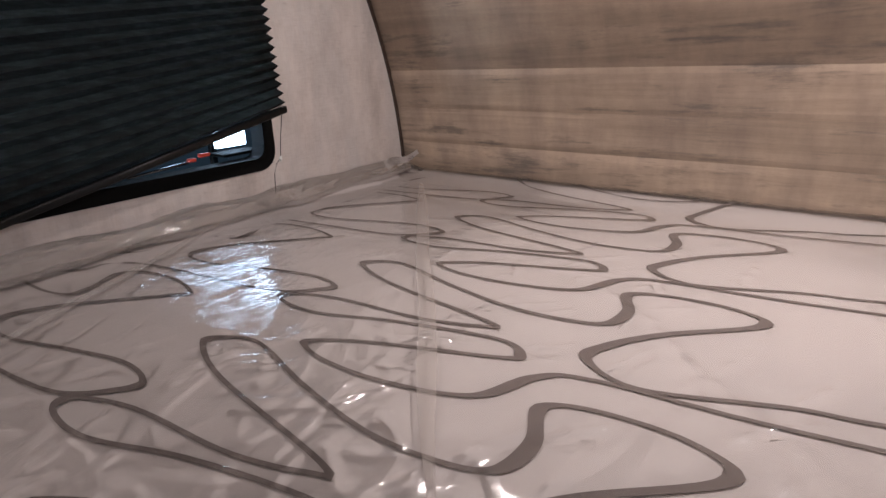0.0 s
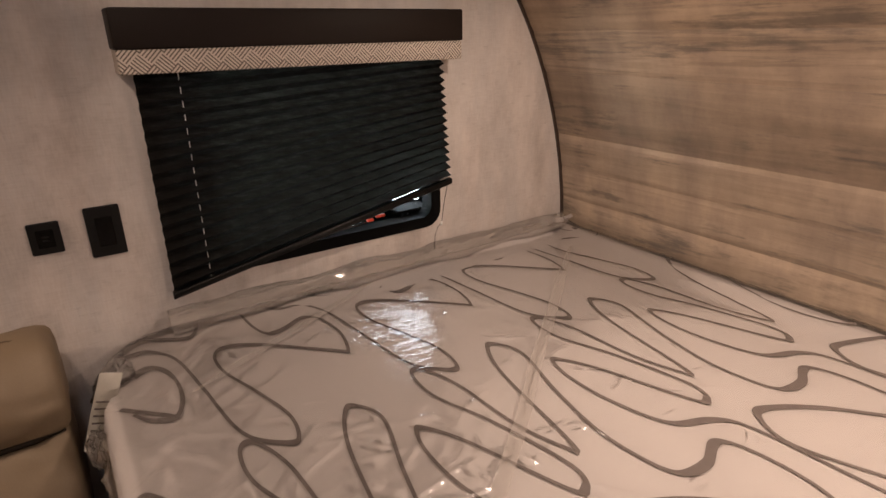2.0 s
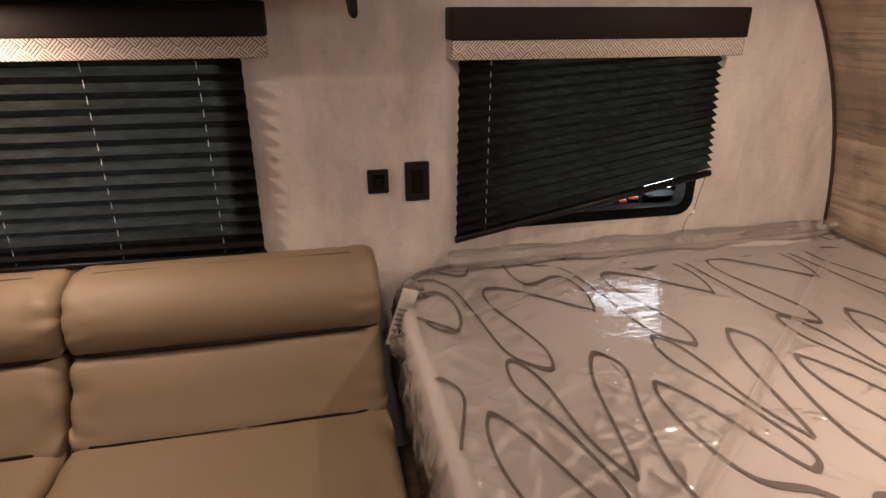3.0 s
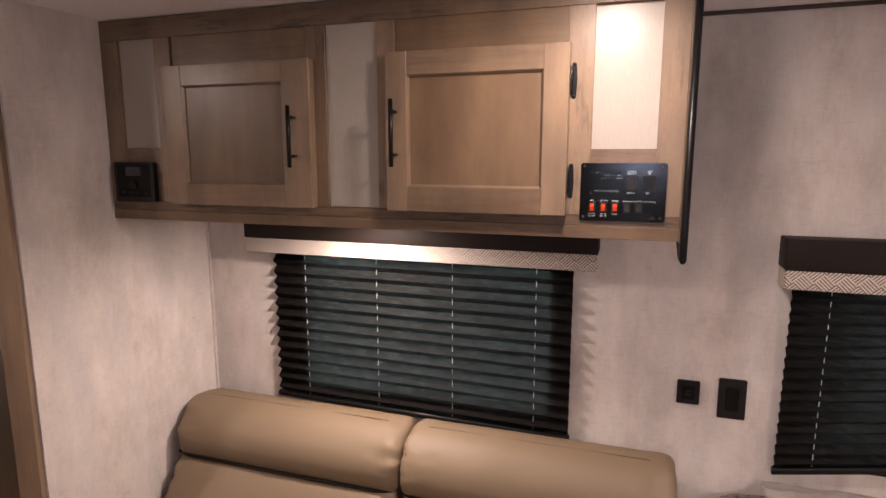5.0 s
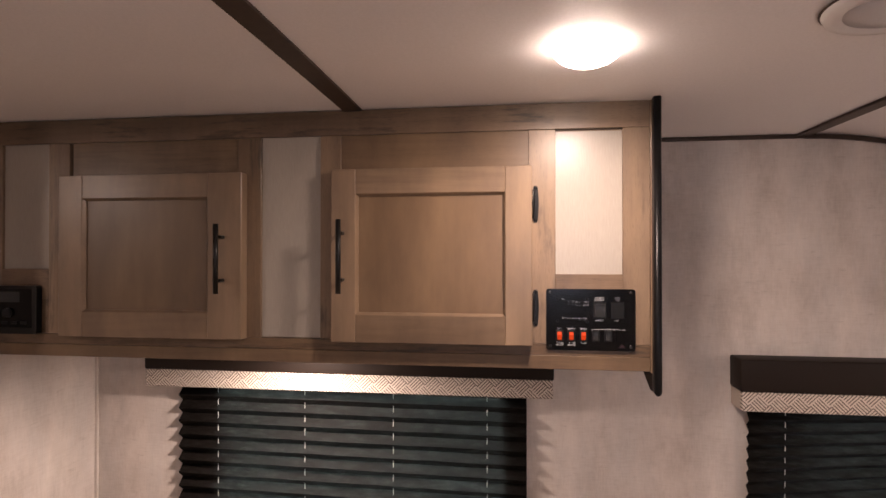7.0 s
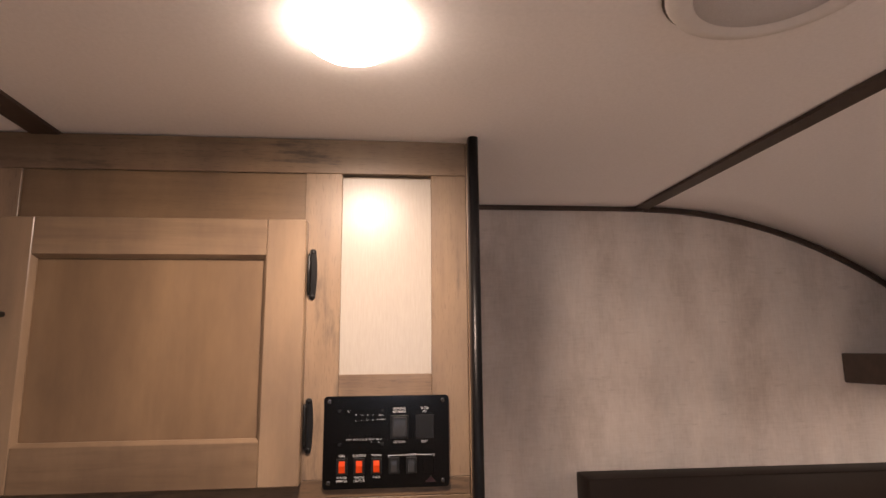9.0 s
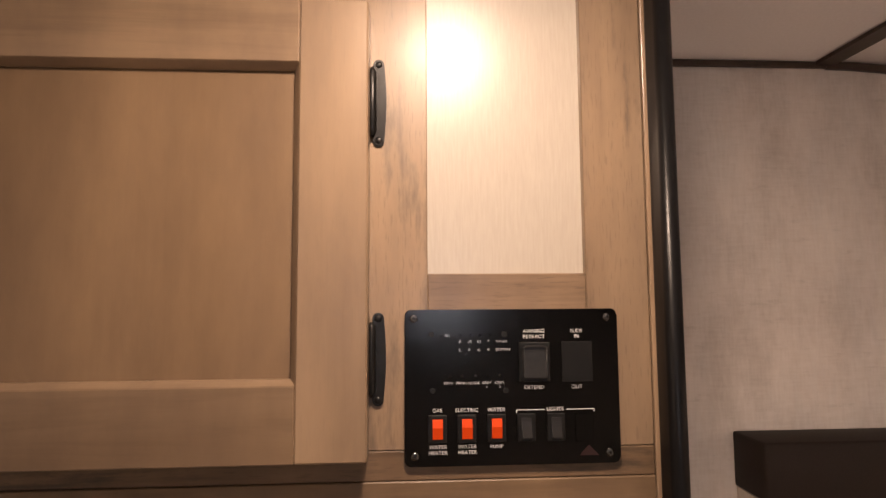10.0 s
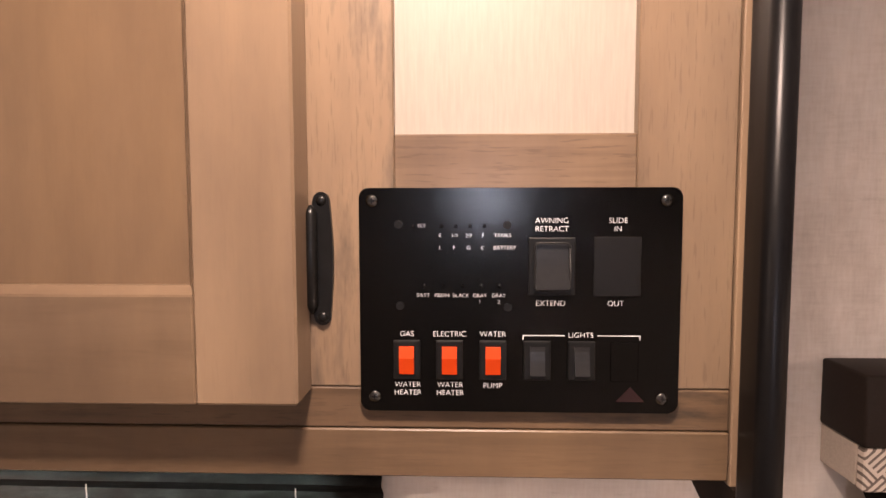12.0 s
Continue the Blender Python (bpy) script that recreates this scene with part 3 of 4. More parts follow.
part("warning_triangle", bm, flecked("dim_red", (0.014, 0.002, 0.002), 0.4), panel, "dim red triangle mark")

# ---- small display unit at the far end of the cabinet ----
unit = thing("stereo_unit", "black stereo control with small dark screen", "stereo", at=(FX, -1.53, 1.49))
bm = bmesh.new()
prism(bm, rounded(0.142, 0.114, 0.006, 4, -1.532, 1.547), 0.016, on_wall(FX))
part("casing", bm, BLACK, unit)
part("screen", slab(FX + 0.016, FX + 0.0172, -1.56, -1.505, 1.565, 1.59), flecked("screen", (0.03, 0.035, 0.04), 0.15), unit, "dark grey display")
part("bezel", slab(FX + 0.0158, FX + 0.0168, -1.592, -1.474, 1.505, 1.597), PANEL_BLACK, unit)
for k in range(4):
    part("button", slab(FX + 0.0168, FX + 0.0185, -1.58 + 0.026 * k, -1.562 + 0.026 * k, 1.513, 1.52, 0.001, 1), BLACK, unit)
part("dial", tube(bmesh.new(), [(FX + 0.0168, -1.535, 1.54), (FX + 0.024, -1.535, 1.54)], 0.011, 20), BLACK, unit)


# ---- ceiling fittings ----
def ceiling_lamp(x, y, watts):
    top = crown(x, y)
    lamp = thing("ceiling_lamp", "lit round white dome lamp on the ceiling", "ceiling lamp", "ceiling lamps", at=(x, y, top))
    part("rim", lathe(bmesh.new(), [(0.050, top), (0.050, top - 0.002), (0.048, top - 0.004), (0.042, top - 0.005)], (x, y, 0)), WHITE_PLASTIC, lamp, "", True)
    dome = [(0.054, top - 0.0005), (0.0552, top - 0.004), (0.054, top - 0.009), (0.048, top - 0.017), (0.039, top - 0.0235), (0.027, top - 0.0285), (0.015, top - 0.0315), (0.003, top - 0.0325)]
    part("dome", lathe(bmesh.new(), dome, (x, y, 0)), DIFFUSER, lamp, "glowing diffuser dome", True)
    area_lamp("ceiling_light", (x, y, top - 0.035), 0.09, watts)
    return lamp


for x, y, watts in ((-0.64, -0.222, LAMP_POWER), (0.22, -2.19, LAMP_POWER * 1.8)):
    ceiling_lamp(x, y, watts)


def ceiling_speaker(x, y):
    top = crown(x, y)
    s = thing("ceiling_speaker", "round white flush ceiling speaker", "speaker", "ceiling speakers", at=(x, y, top))
    part("ring", lathe(bmesh.new(), [(0.09, top), (0.092, top - 0.004), (0.088, top - 0.011), (0.074, top - 0.013), (0.067, top - 0.008)], (x, y, 0), 48), WHITE_PLASTIC, s, "", True)
    # solid dark ring that draws the gap and the shadow round the rim
    part("gap", lathe(bmesh.new(), [(0.0925, top - 0.0002), (0.0945, top - 0.001), (0.0945, top - 0.0022), (0.0918, top - 0.003)], (x, y, 0), 48), DARK_TRIM, s, "dark ring standing for the gap and shadow round the rim", True)
    part("grille", lathe(bmesh.new(), [(0.068, top - 0.005), (0.067, top - 0.009), (0.04, top - 0.011), (0.004, top - 0.0115)], (x, y, 0), 48), flecked("grille_cloth", (0.6, 0.6, 0.63), 0.7, 900.0, 0.1), s, "pale grey grille", True)


ceiling_speaker(-0.515, 0.158)
ceiling_speaker(-0.49, -1.352)

# ---- air conditioner ----
AC_Z = crown(0.15)
ac = thing("air_conditioner", "white rounded ceiling air conditioner shroud", "air conditioner", at=(0.14, -1.15, AC_Z))
bm = bmesh.new()
rings = []
for inset, z in ((0.0, AC_Z - 0.001), (0.0, AC_Z - 0.06), (0.006, AC_Z - 0.08), (0.02, AC_Z - 0.092), (0.045, AC_Z - 0.097), (0.09, AC_Z - 0.098)):
    rings.append([bm.verts.new((0.15 + u, -1.285 + v, z)) for u, v in rounded(0.74 - 2 * inset, 0.66 - 2 * inset, 0.1 - inset, 8)])
for u, v in zip(rings, rings[1:]):
    for k in range(len(u)):
        bm.faces.new((u[k], u[(k + 1) % len(u)], v[(k + 1) % len(u)], v[k]))
bm.faces.new(rings[-1])
part("shroud", bm, WHITE_PLASTIC, ac, "", True)
part("vent_ring", lathe(bmesh.new(), [(0.085, AC_Z - 0.0985), (0.088, AC_Z - 0.102), (0.08, AC_Z - 0.104), (0.074, AC_Z - 0.0985)], (-0.09, -1.125, 0), 40), WHITE_PLASTIC, ac, "", True)
for k in range(7):
    part("vent_slat", slab(-0.1 + 0.02 * k, -0.088 + 0.02 * k, -1.52, -1.36, AC_Z - 0.1, AC_Z - 0.0975), WHITE_PLASTIC, ac)

# ---- shelf over the bed ----
shelf = thing("nose_shelf", "dark brown board shelf across the nose above the bed", "shelf", at=(0, 1.0, 1.6))
part("fascia", slab(WX + 0.001, EX - 0.001, 0.843, 0.862, 1.590, 1.655, 0.003), DARK_TRIM, shelf, "dark brown fascia board")
part("board", slab(WX + 0.001, EX - 0.001, 0.862, nose(45)[0] + 0.03, 1.593, 1.608), DARK_TRIM, shelf)
for x, watts in ((-0.75, 4.0), (0.08, 9.5)):
    puck = thing("reading_lamp", "small round recessed reading lamp under the shelf", "reading lamp", "reading lamps", at=(x, 1.03, 1.592))
    part("housing", lathe(bmesh.new(), [(0.03, 1.5925), (0.032, 1.588), (0.028, 1.585), (0.02, 1.585)], (x, 1.03, 0), 24), BLACK, puck, "", True)
    part("lens", lathe(bmesh.new(), [(0.02, 1.587), (0.018, 1.584), (0.004, 1.5835)], (x, 1.03, 0), 24), LENS, puck, "glowing lens", True)
    area_lamp("reading_light", (x, 1.03, 1.58), 0.04, watts)
puck = thing("under_cabinet_lamp", "small round lamp under the overhead cabinet", "cabinet lamp", at=(-1.06, -0.90, CZ0))
part("housing", lathe(bmesh.new(), [(0.03, CZ0), (0.032, CZ0 - 0.006), (0.026, CZ0 - 0.01), (0.02, CZ0 - 0.01)], (-1.06, -0.90, 0), 24), BLACK, puck, "", True)
part("lens", lathe(bmesh.new(), [(0.02, CZ0 - 0.008), (0.018, CZ0 - 0.011), (0.004, CZ0 - 0.012)], (-1.06, -0.90, 0), 24), LENS, puck, "glowing lens", True)
area_lamp("cabinet_light", (-1.06, -0.90, CZ0 - 0.016), 0.05, 7.2)


# ---- windows, blinds and valances ----
MATTE = flecked("matte_black", (0.006, 0.006, 0.006), 0.95, 200.0, 0.1)
shader(MATTE).inputs["Specular IOR Level"].default_value = 0.08
GLASS = material("window_glass", (0.9, 0.95, 0.95), 0.02)
shader(GLASS).inputs["Transmission Weight"].default_value = 1.0
shader(GLASS).inputs["IOR"].default_value = 1.05


def weave():
    m = material("woven_trim", (0.5, 0.45, 0.4), 0.7)
    size = 0.033
    v = coords(m, (1 / size,) * 3, (radians(45), 0, 0))
    sep = add(m, "ShaderNodeSeparateXYZ")
    wire(m, v, sep.inputs[0])

    def op(kind, a, b=None):
        n = add(m, "ShaderNodeMath")
        n.operation = kind
        for s, src in zip(n.inputs, (a, b)):
            if src is None:
                continue
            if isinstance(src, (int, float)):
                s.default_value = src
            else:
                wire(m, src, s)
        return n.outputs[0]

    u, w = sep.outputs["Y"], sep.outputs["Z"]
    cell = op("MODULO", op("ADD", op("FLOOR", u), op("FLOOR", w)), 2.0)
    cell = op("GREATER_THAN", op("ABSOLUTE", cell), 0.5)
    su = op("GREATER_THAN", op("FRACT", op("MULTIPLY", u, 5.0)), 0.42)
    sw = op("GREATER_THAN", op("FRACT", op("MULTIPLY", w, 5.0)), 0.42)
    fac = op("ADD", op("MULTIPLY", su, cell), op("MULTIPLY", sw, op("SUBTRACT", 1.0, cell)))
    wire(m, mix(m, fac, (0.13, 0.105, 0.09), (0.56, 0.5, 0.44)), shader(m).inputs["Base Color"])
    bump(m, fac, 0.3, 0.001)
    return m


WEAVE = weave()


def blind_fabric():
    m = material("blind_fabric", (0.035, 0.04, 0.04), 0.75)
    t = m.node_tree
    n = noise_fac(m, coords(m, (30, 30, 260)), 1.5, 4.0)
    c = ramp(m, n, [(0.3, (0.004, 0.0034, 0.003)), (0.7, (0.009, 0.0076, 0.0068))])
    wire(m, c, shader(m).inputs["Base Color"])
    shader(m).inputs["Specular IOR Level"].default_value = 0.06
    tr = add(m, "ShaderNodeBsdfTranslucent")
    patch = noise_fac(m, coords(m, (22, 22, 110)), 1.0, 6.0, 0.65)
    wire(m, ramp(m, patch, [(0.34, (0.12, 0.13, 0.12)), (0.52, (0.36, 0.4, 0.37)), (0.68, (0.85, 0.95, 0.85))]), tr.inputs["Color"])
    ms = add(m, "ShaderNodeMixShader", Fac=0.03)
    wire(m, shader(m).outputs[0], ms.inputs[1])
    wire(m, tr.outputs[0], ms.inputs[2])
    wire(m, ms.outputs[0], t.nodes["Material Output"].inputs["Surface"])
    return m


BLIND = blind_fabric()
CORD = flecked("blind_cord", (0.75, 0.75, 0.72), 0.6, 100.0, 0.05)


def window(key, y0, y1, z0, z1, radius):
    w = structure("window_%d" % key, prism_ring(y0, y1, z0, z1, radius, 0.034, WX - 0.05, WX + 0.003), MATTE, "black-framed window behind a pleated blind", "window")
    part("pane", slab(WX - 0.036, WX - 0.031, y0 + 0.03, y1 - 0.03, z0 + 0.03, z1 - 0.03), GLASS, w, "dark glass pane").visible_shadow = False
    return w


def prism_ring(y0, y1, z0, z1, r, width, xa, xb):
    bm = bmesh.new()
    cy, cz = (y0 + y1) / 2, (z0 + z1) / 2
    outer = rounded(y1 - y0, z1 - z0, r, 6, cy, cz)
    inner = rounded(y1 - y0 - 2 * width, z1 - z0 - 2 * width, max(0.005, r - width * 0.6), 6, cy, cz)
    rings = [[bm.verts.new((x, u, v)) for u, v in pts] for x, pts in ((xb, outer), (xb, inner), (xa, inner), (xa, outer))]
    n = len(outer)
    for a in range(4):
        p, q = rings[a], rings[(a + 1) % 4]
        for k in range(n):
            bm.faces.new((p[k], p[(k + 1) % n], q[(k + 1) % n], q[k]))
    return bm


# Assumed window, never in view: stands in for the cool source the panel mirrors.
EAST = structure("window_3", slab(EX + 0.02, EX + 0.026, -0.35, 0.15, 1.40, 1.78), GLASS, "assumed small window pane, out of view opposite the cabinet", "window")
EAST.visible_shadow = False
area_lamp("window_light", (EX + 0.04, -0.12, 1.655), 0.07, 1.9, (0.86, 0.91, 1.0), (0, -0.12, 1.655))
w1 = window(1, -1.245, -0.35, 0.775, 1.33, 0.05)
w2 = window(2, 0.28, 1.045, 0.785, 1.33, 0.055)
HANDLE_RED = flecked("red_latch", (0.75, 0.06, 0.02), 0.4, 100.0, 0.1)
part("latch_bar", tube(bmesh.new(), [(WX + 0.004, 0.635, 0.832), (WX + 0.004, 0.785, 0.842)], 0.003, 8), SCREW, w2, "steel latch bar", True)
for y0, y1 in ((0.785, 0.806), (0.815, 0.845)):
    part("latch_handle", slab(WX - 0.004, WX + 0.008, y0, y1, 0.842 + (y0 - 0.785) * 0.25, 0.851 + (y0 - 0.785) * 0.25, 0.003, 2), HANDLE_RED, w2, "red emergency latch handle")


def pleated_blind(label, y0, y1, top, low0, low1, folds, cords, out=(0.022, 0.017, 0.017), amp0=0.0085, amp1=0.0085, rail=0.016):
    """out: how far it hangs from the wall at the top and at the two lower corners."""
    b = thing("pleated_blind", label, "blind", "window blinds", at=(WX, (y0 + y1) / 2, low0))

    def spot(f, g):
        x = WX + out[0] + ((out[1] + (out[2] - out[1]) * g) - out[0]) * f
        return Vector((x, y0 + (y1 - y0) * g, top + ((low0 + (low1 - low0) * g) - top) * f))

    bm = bmesh.new()
    n, cols = folds * 2, 24
    rows = []
    for i in range(n + 1):
        row = []
        for k in range(cols + 1):
            f, g = i / n, k / cols
            wob = 0.0012 * noise.noise(Vector((g * 9, f * 7, y0)))
            row.append(bm.verts.new(spot(f, g) + Vector(((1 if i % 2 else -1) * (amp0 + (amp1 - amp0) * g) + wob, 0, wob))))
        rows.append(row)
    for u, v in zip(rows, rows[1:]):
        for k in range(cols):
            bm.faces.new((u[k], u[k + 1], v[k + 1], v[k]))
    part("fabric", bm, BLIND, b, "black pleated fabric")
    a, c = spot(1, -0.004), spot(1, 1.004)
    bm = bmesh.new()
    rings = []
    for p in (a, c):
        rings.append([bm.verts.new(p + Vector((u, 0, v))) for u, v in rounded(0.022, rail + 0.002, 0.005, 3, 0, -rail / 2)])
    for k in range(len(rings[0])):
        q = (k + 1) % len(rings[0])
        bm.faces.new((rings[0][k], rings[0][q], rings[1][q], rings[1][k]))
    bm.faces.new(rings[0])
    bm.faces.new(rings[1][::-1])
    part("bottom_rail", bm, BLACK, b, "black bottom rail", True)
    for y in cords:
        g = (y - y0) / (y1 - y0)
        amp = amp0 + (amp1 - amp0) * g
        part("cord", tube(bmesh.new(), [spot(0, g) + Vector((-amp * 0.1, 0, 0)), spot(1, g) + Vector((-amp * 0.1, 0, 0))], 0.0009, 6), CORD, b, "thin white cord")
    return b


pleated_blind("black pleated blind pulled fully down", -1.322, -0.313, 1.40, 0.795, 0.778, 16, (-1.204, -0.94, -0.682, -0.42), amp0=0.0108, amp1=0.0108)
crooked = pleated_blind("black pleated blind hanging crooked, raised at one end", 0.243, 1.02, 1.40, 0.775, 0.955, 20, (0.332,), (0.045, 0.022, 0.088), 0.0085, 0.0125)
part("tie_cord", tube(bmesh.new(), [(-1.23, 1.01, 0.94), (-1.222, 0.99, 0.88), (-1.214, 0.976, 0.83), (-1.222, 0.968, 0.818), (-1.228, 0.962, 0.79), (-1.228, 0.958, 0.745)], 0.0011, 6), BLACK, crooked, "thin hanging cord")
part("cord_knot", tube(bmesh.new(), [(-1.214, 0.978, 0.836), (-1.212, 0.974, 0.829), (-1.214, 0.976, 0.822)], [0.002, 0.0042, 0.002], 8), CORD, crooked)


RETURN = flecked("beige_cloth", (0.42, 0.37, 0.32), 0.8, 300.0, 0.08)


def valance(label, y0, y1, top, mid, low, depth):
    v = thing("window_valance", label, "valance", "window valances", at=(WX, (y0 + y1) / 2, low))
    xf = WX + depth
    bm = bmesh.new()
    box(bm, WX + 0.001, xf, y0, y1, mid, top, 0.004, 2)
    part("box", bm, ESPRESSO, v, "espresso brown padded upper box", True)
    bm = bmesh.new()
    box(bm, xf - 0.015, xf - 0.002, y0 + 0.003, y1 - 0.003, low, mid - 0.0005, 0.002, 1)
    for a, c in ((y0 + 0.003, y0 + 0.012), (y1 - 0.012, y1 - 0.003)):
        part("return", slab(WX + 0.001, xf - 0.0155, a, c, low + 0.002, mid - 0.0005, 0.001, 1), RETURN, v, "plain beige side return")
    part("woven_band", bm, WEAVE, v, "beige basket-weave fabric band")
    return v


valance("espresso valance with woven beige band, under the cabinet", -1.395, -0.243, 1.430, 1.352, 1.303, 0.083)
valance("espresso valance with woven beige band, beside the bed", 0.213, 1.078, 1.417, 1.337, 1.288, 0.080)


# ---- outside the window ----
# Unseen glowing panel, set low and close to light the pleats from behind.
BACKLIGHT = glow("blind_backlight", (0.55, 0.6, 0.555), 25.0)
structure("backdrop", slab(-3.05, -3.0, -4.0, -0.6, -0.5, 0.45), BACKLIGHT, "low glowing panel added outside to backlight the blinds", "backdrop")
HALL = flecked("hall_floor", (0.006, 0.006, 0.006), 0.9)
shader(HALL).inputs["Specular IOR Level"].default_value = 0.0
structure("ground", slab(-6.0, WX - 0.06, -6, 8, -0.55, -0.5), HALL, "dark hall floor outside", "ground")
BRIGHT = glow("bright_hall_lamp", (0.8, 0.93, 1.0), 26.0)
lamp = thing("hall_lamp", "bright cool white panel lamp on a stand outside the window", "lamp", at=(-2.65, 1.65, -0.5))
part("panel", slab(-2.63, -2.6, 1.46, 1.92, 1.40, 1.76, 0.01), BRIGHT, lamp, "glowing white panel")
part("frame", slab(-2.66, -2.632, 1.43, 1.95, 1.37, 1.79, 0.01), MATTE, lamp)
part("stand", slab(-2.66, -2.63, 1.67, 1.7, -0.5, 1.37, 0.004), BLACK, lamp)
# Added glowing panel that makes the white spot in the gap below the blind.
marker = thing("gap_glow_panel", "small glowing panel added outside for the white spot below the blind", "marker lamp", at=(-1.43, 0.98, 0.85))
part("lens", slab(-1.44, -1.425, 0.935, 1.03, 0.846, 0.89, 0.004), BRIGHT, marker)
part("bracket", slab(-1.442, WX - 0.05, 0.92, 1.04, 0.828, 0.836, 0.002), MATTE, marker)

# ---- outlets ----
def plate(name, label, y0, y1, z0, z1, holes):
    o = thing(name, label, "outlet" if holes else "socket", at=(WX, (y0 + y1) / 2, z0))
    bm = bmesh.new()
    prism(bm, rounded(y1 - y0, z1 - z0, 0.004, 4, (y0 + y1) / 2, (z0 + z1) / 2), 0.006, on_wall(WX))
    bmesh.ops.bevel(bm, geom=[e for e in bm.edges if all(v.co.x > WX + 0.005 for v in e.verts)], offset=0.0015, segments=2, affect="EDGES")
    part("cover_plate", bm, BLACK, o)
    yc, zc = (y0 + y1) / 2, (z0 + z1) / 2
    if holes:
        part("insert", slab(WX + 0.006, WX + 0.008, yc - 0.017, yc + 0.017, zc - 0.034, zc + 0.034, 0.001, 1), PANEL_BLACK, o)
        for dz in (-0.017, 0.017):
            for dy in (-0.006, 0.006):
                part("slot", slab(WX + 0.0078, WX + 0.0083, yc + dy - 0.001, yc + dy + 0.001, zc + dz - 0.004, zc + dz + 0.004), PANEL_BLACK, o)
    else:
        part("insert", slab(WX + 0.006, WX + 0.0075, yc - 0.016, yc + 0.016, zc - 0.02, zc + 0.02, 0.001, 1), PANEL_BLACK, o)
        for dz in (-0.0045, 0.0045):
            part("charging_port", slab(WX + 0.0074, WX + 0.0079, yc - 0.0065, yc + 0.0065, zc + dz - 0.0018, zc + dz + 0.0018), BLACK, o)
    return o


plate("charging_socket", "small square black charging socket on the wall", -0.013, 0.047, 0.922, 0.992, False)
plate("power_outlet", "tall black power outlet plate on the wall", 0.095, 0.166, 0.893, 1.009, True)


# ---- sofa ----
def smooth_loop(pts, n=5):
    out = []
    k = len(pts)
    for i in range(k):
        p0, p1, p2, p3 = (Vector(pts[(i + d) % k]) for d in (-1, 0, 1, 2))
        for s in range(n):
            t = s / n
            out.append(0.5 * ((2 * p1) + (p2 - p0) * t + (2 * p0 - 5 * p1 + 4 * p2 - p3) * t * t + (3 * p1 - p0 - 3 * p2 + p3) * t ** 3))
    return out


def pad(profile, y0, y1, puff=0.0, seed=0.0):
    """A soft upholstered pad: a rounded (x, z) profile drawn along y, with rounded ends and slight wrinkles towards them."""
    loop = smooth_loop(profile)
    c = sum(loop, Vector((0, 0))) / len(loop)
    bm = bmesh.new()
    ends = [(0.0, 0.72), (0.004, 0.86), (0.012, 0.94), (0.026, 0.985), (0.05, 1.0)]
    stations = [(y0 + d, s) for d, s in ends] + [(y0 + 0.05 + (y1 - y0 - 0.1) * k / 40, 1.0) for k in range(1, 40)] + [(y1 - d, s) for d, s in ends[::-1]]
    rings = []
    for y, s in stations:
        ring = []
        g = (y - y0) / (y1 - y0)
        for p in loop:
            q = c + (p - c) * s
            q = q + (q - c) * puff * math.sin(math.pi * g)
            near = max(0, 1 - min(y - y0, y1 - y) / 0.16)
            w = 0.014 * near * near * noise.noise(Vector((y * 22 + seed, p[0] * 14, p[1] * 40)))
            w += 0.003 * noise.noise(Vector((y * 5 + seed, p[0] * 5, p[1] * 5)))
            ring.append(bm.verts.new((q[0] + w, y, q[1] + w)))
        rings.append(ring)
    n = len(loop)
    for u, v in zip(rings, rings[1:]):
        for k in range(n):
            bm.faces.new((u[k], u[(k + 1) % n], v[(k + 1) % n], v[k]))
    bm.faces.new(rings[0][::-1])
    bm.faces.new(rings[-1])
    return bm


sofa = thing("sofa", "tan leatherette two-seat sofa with padded split backrests", "sofa", at=(-0.9, -0.8, 0))
UP = [(-1.30, 0.62), (-1.305, 0.725), (-1.275, 0.782), (-1.21, 0.802), (-1.14, 0.789), (-1.085, 0.743), (-1.064, 0.69), (-1.07, 0.645), (-1.09, 0.628), (-1.2, 0.62)]
LOW = [(-1.29, 0.42), (-1.295, 0.55), (-1.26, 0.615), (-1.17, 0.632), (-1.085, 0.63), (-1.035, 0.585), (-0.985, 0.51), (-0.945, 0.45), (-0.95, 0.40), (-1.1, 0.385)]
SEAT = [(-1.05, 0.30), (-1.055, 0.40), (-1.0, 0.445), (-0.85, 0.455), (-0.6, 0.452), (-0.45, 0.44), (-0.395, 0.40), (-0.385, 0.33), (-0.42, 0.28), (-0.7, 0.27)]
for y0, y1, s in ((-1.585, -0.782, 3.0), (-0.778, -0.012, 7.0)):
    part("headrest_pad", pad(UP, y0, y1, 0.0, s), LEATHER, sofa, "tan padded headrest", True)
    part("back_pad", pad(LOW, y0 + 0.004, y1 - 0.004, 0.0, s + 1), LEATHER, sofa, "tan lower back pad", True)
    part("seat_pad", pad(SEAT, y0 + 0.002, y1 - 0.002, 0.0, s + 2), LEATHER, sofa, "tan seat cushion", True)
part("base", slab(-1.28, -0.44, -1.58, -0.03, 0.02, 0.29, 0.01), ESPRESSO, sofa, "dark sofa base")
STITCH = flecked("stitch_thread", (0.1, 0.07, 0.045), 0.6, 200.0, 0.1)
SEAM = flecked("dark_piping", (0.014, 0.01, 0.007), 0.8, 100.0, 0.1)
shader(SEAM).inputs["Specular IOR Level"].default_value = 0.1
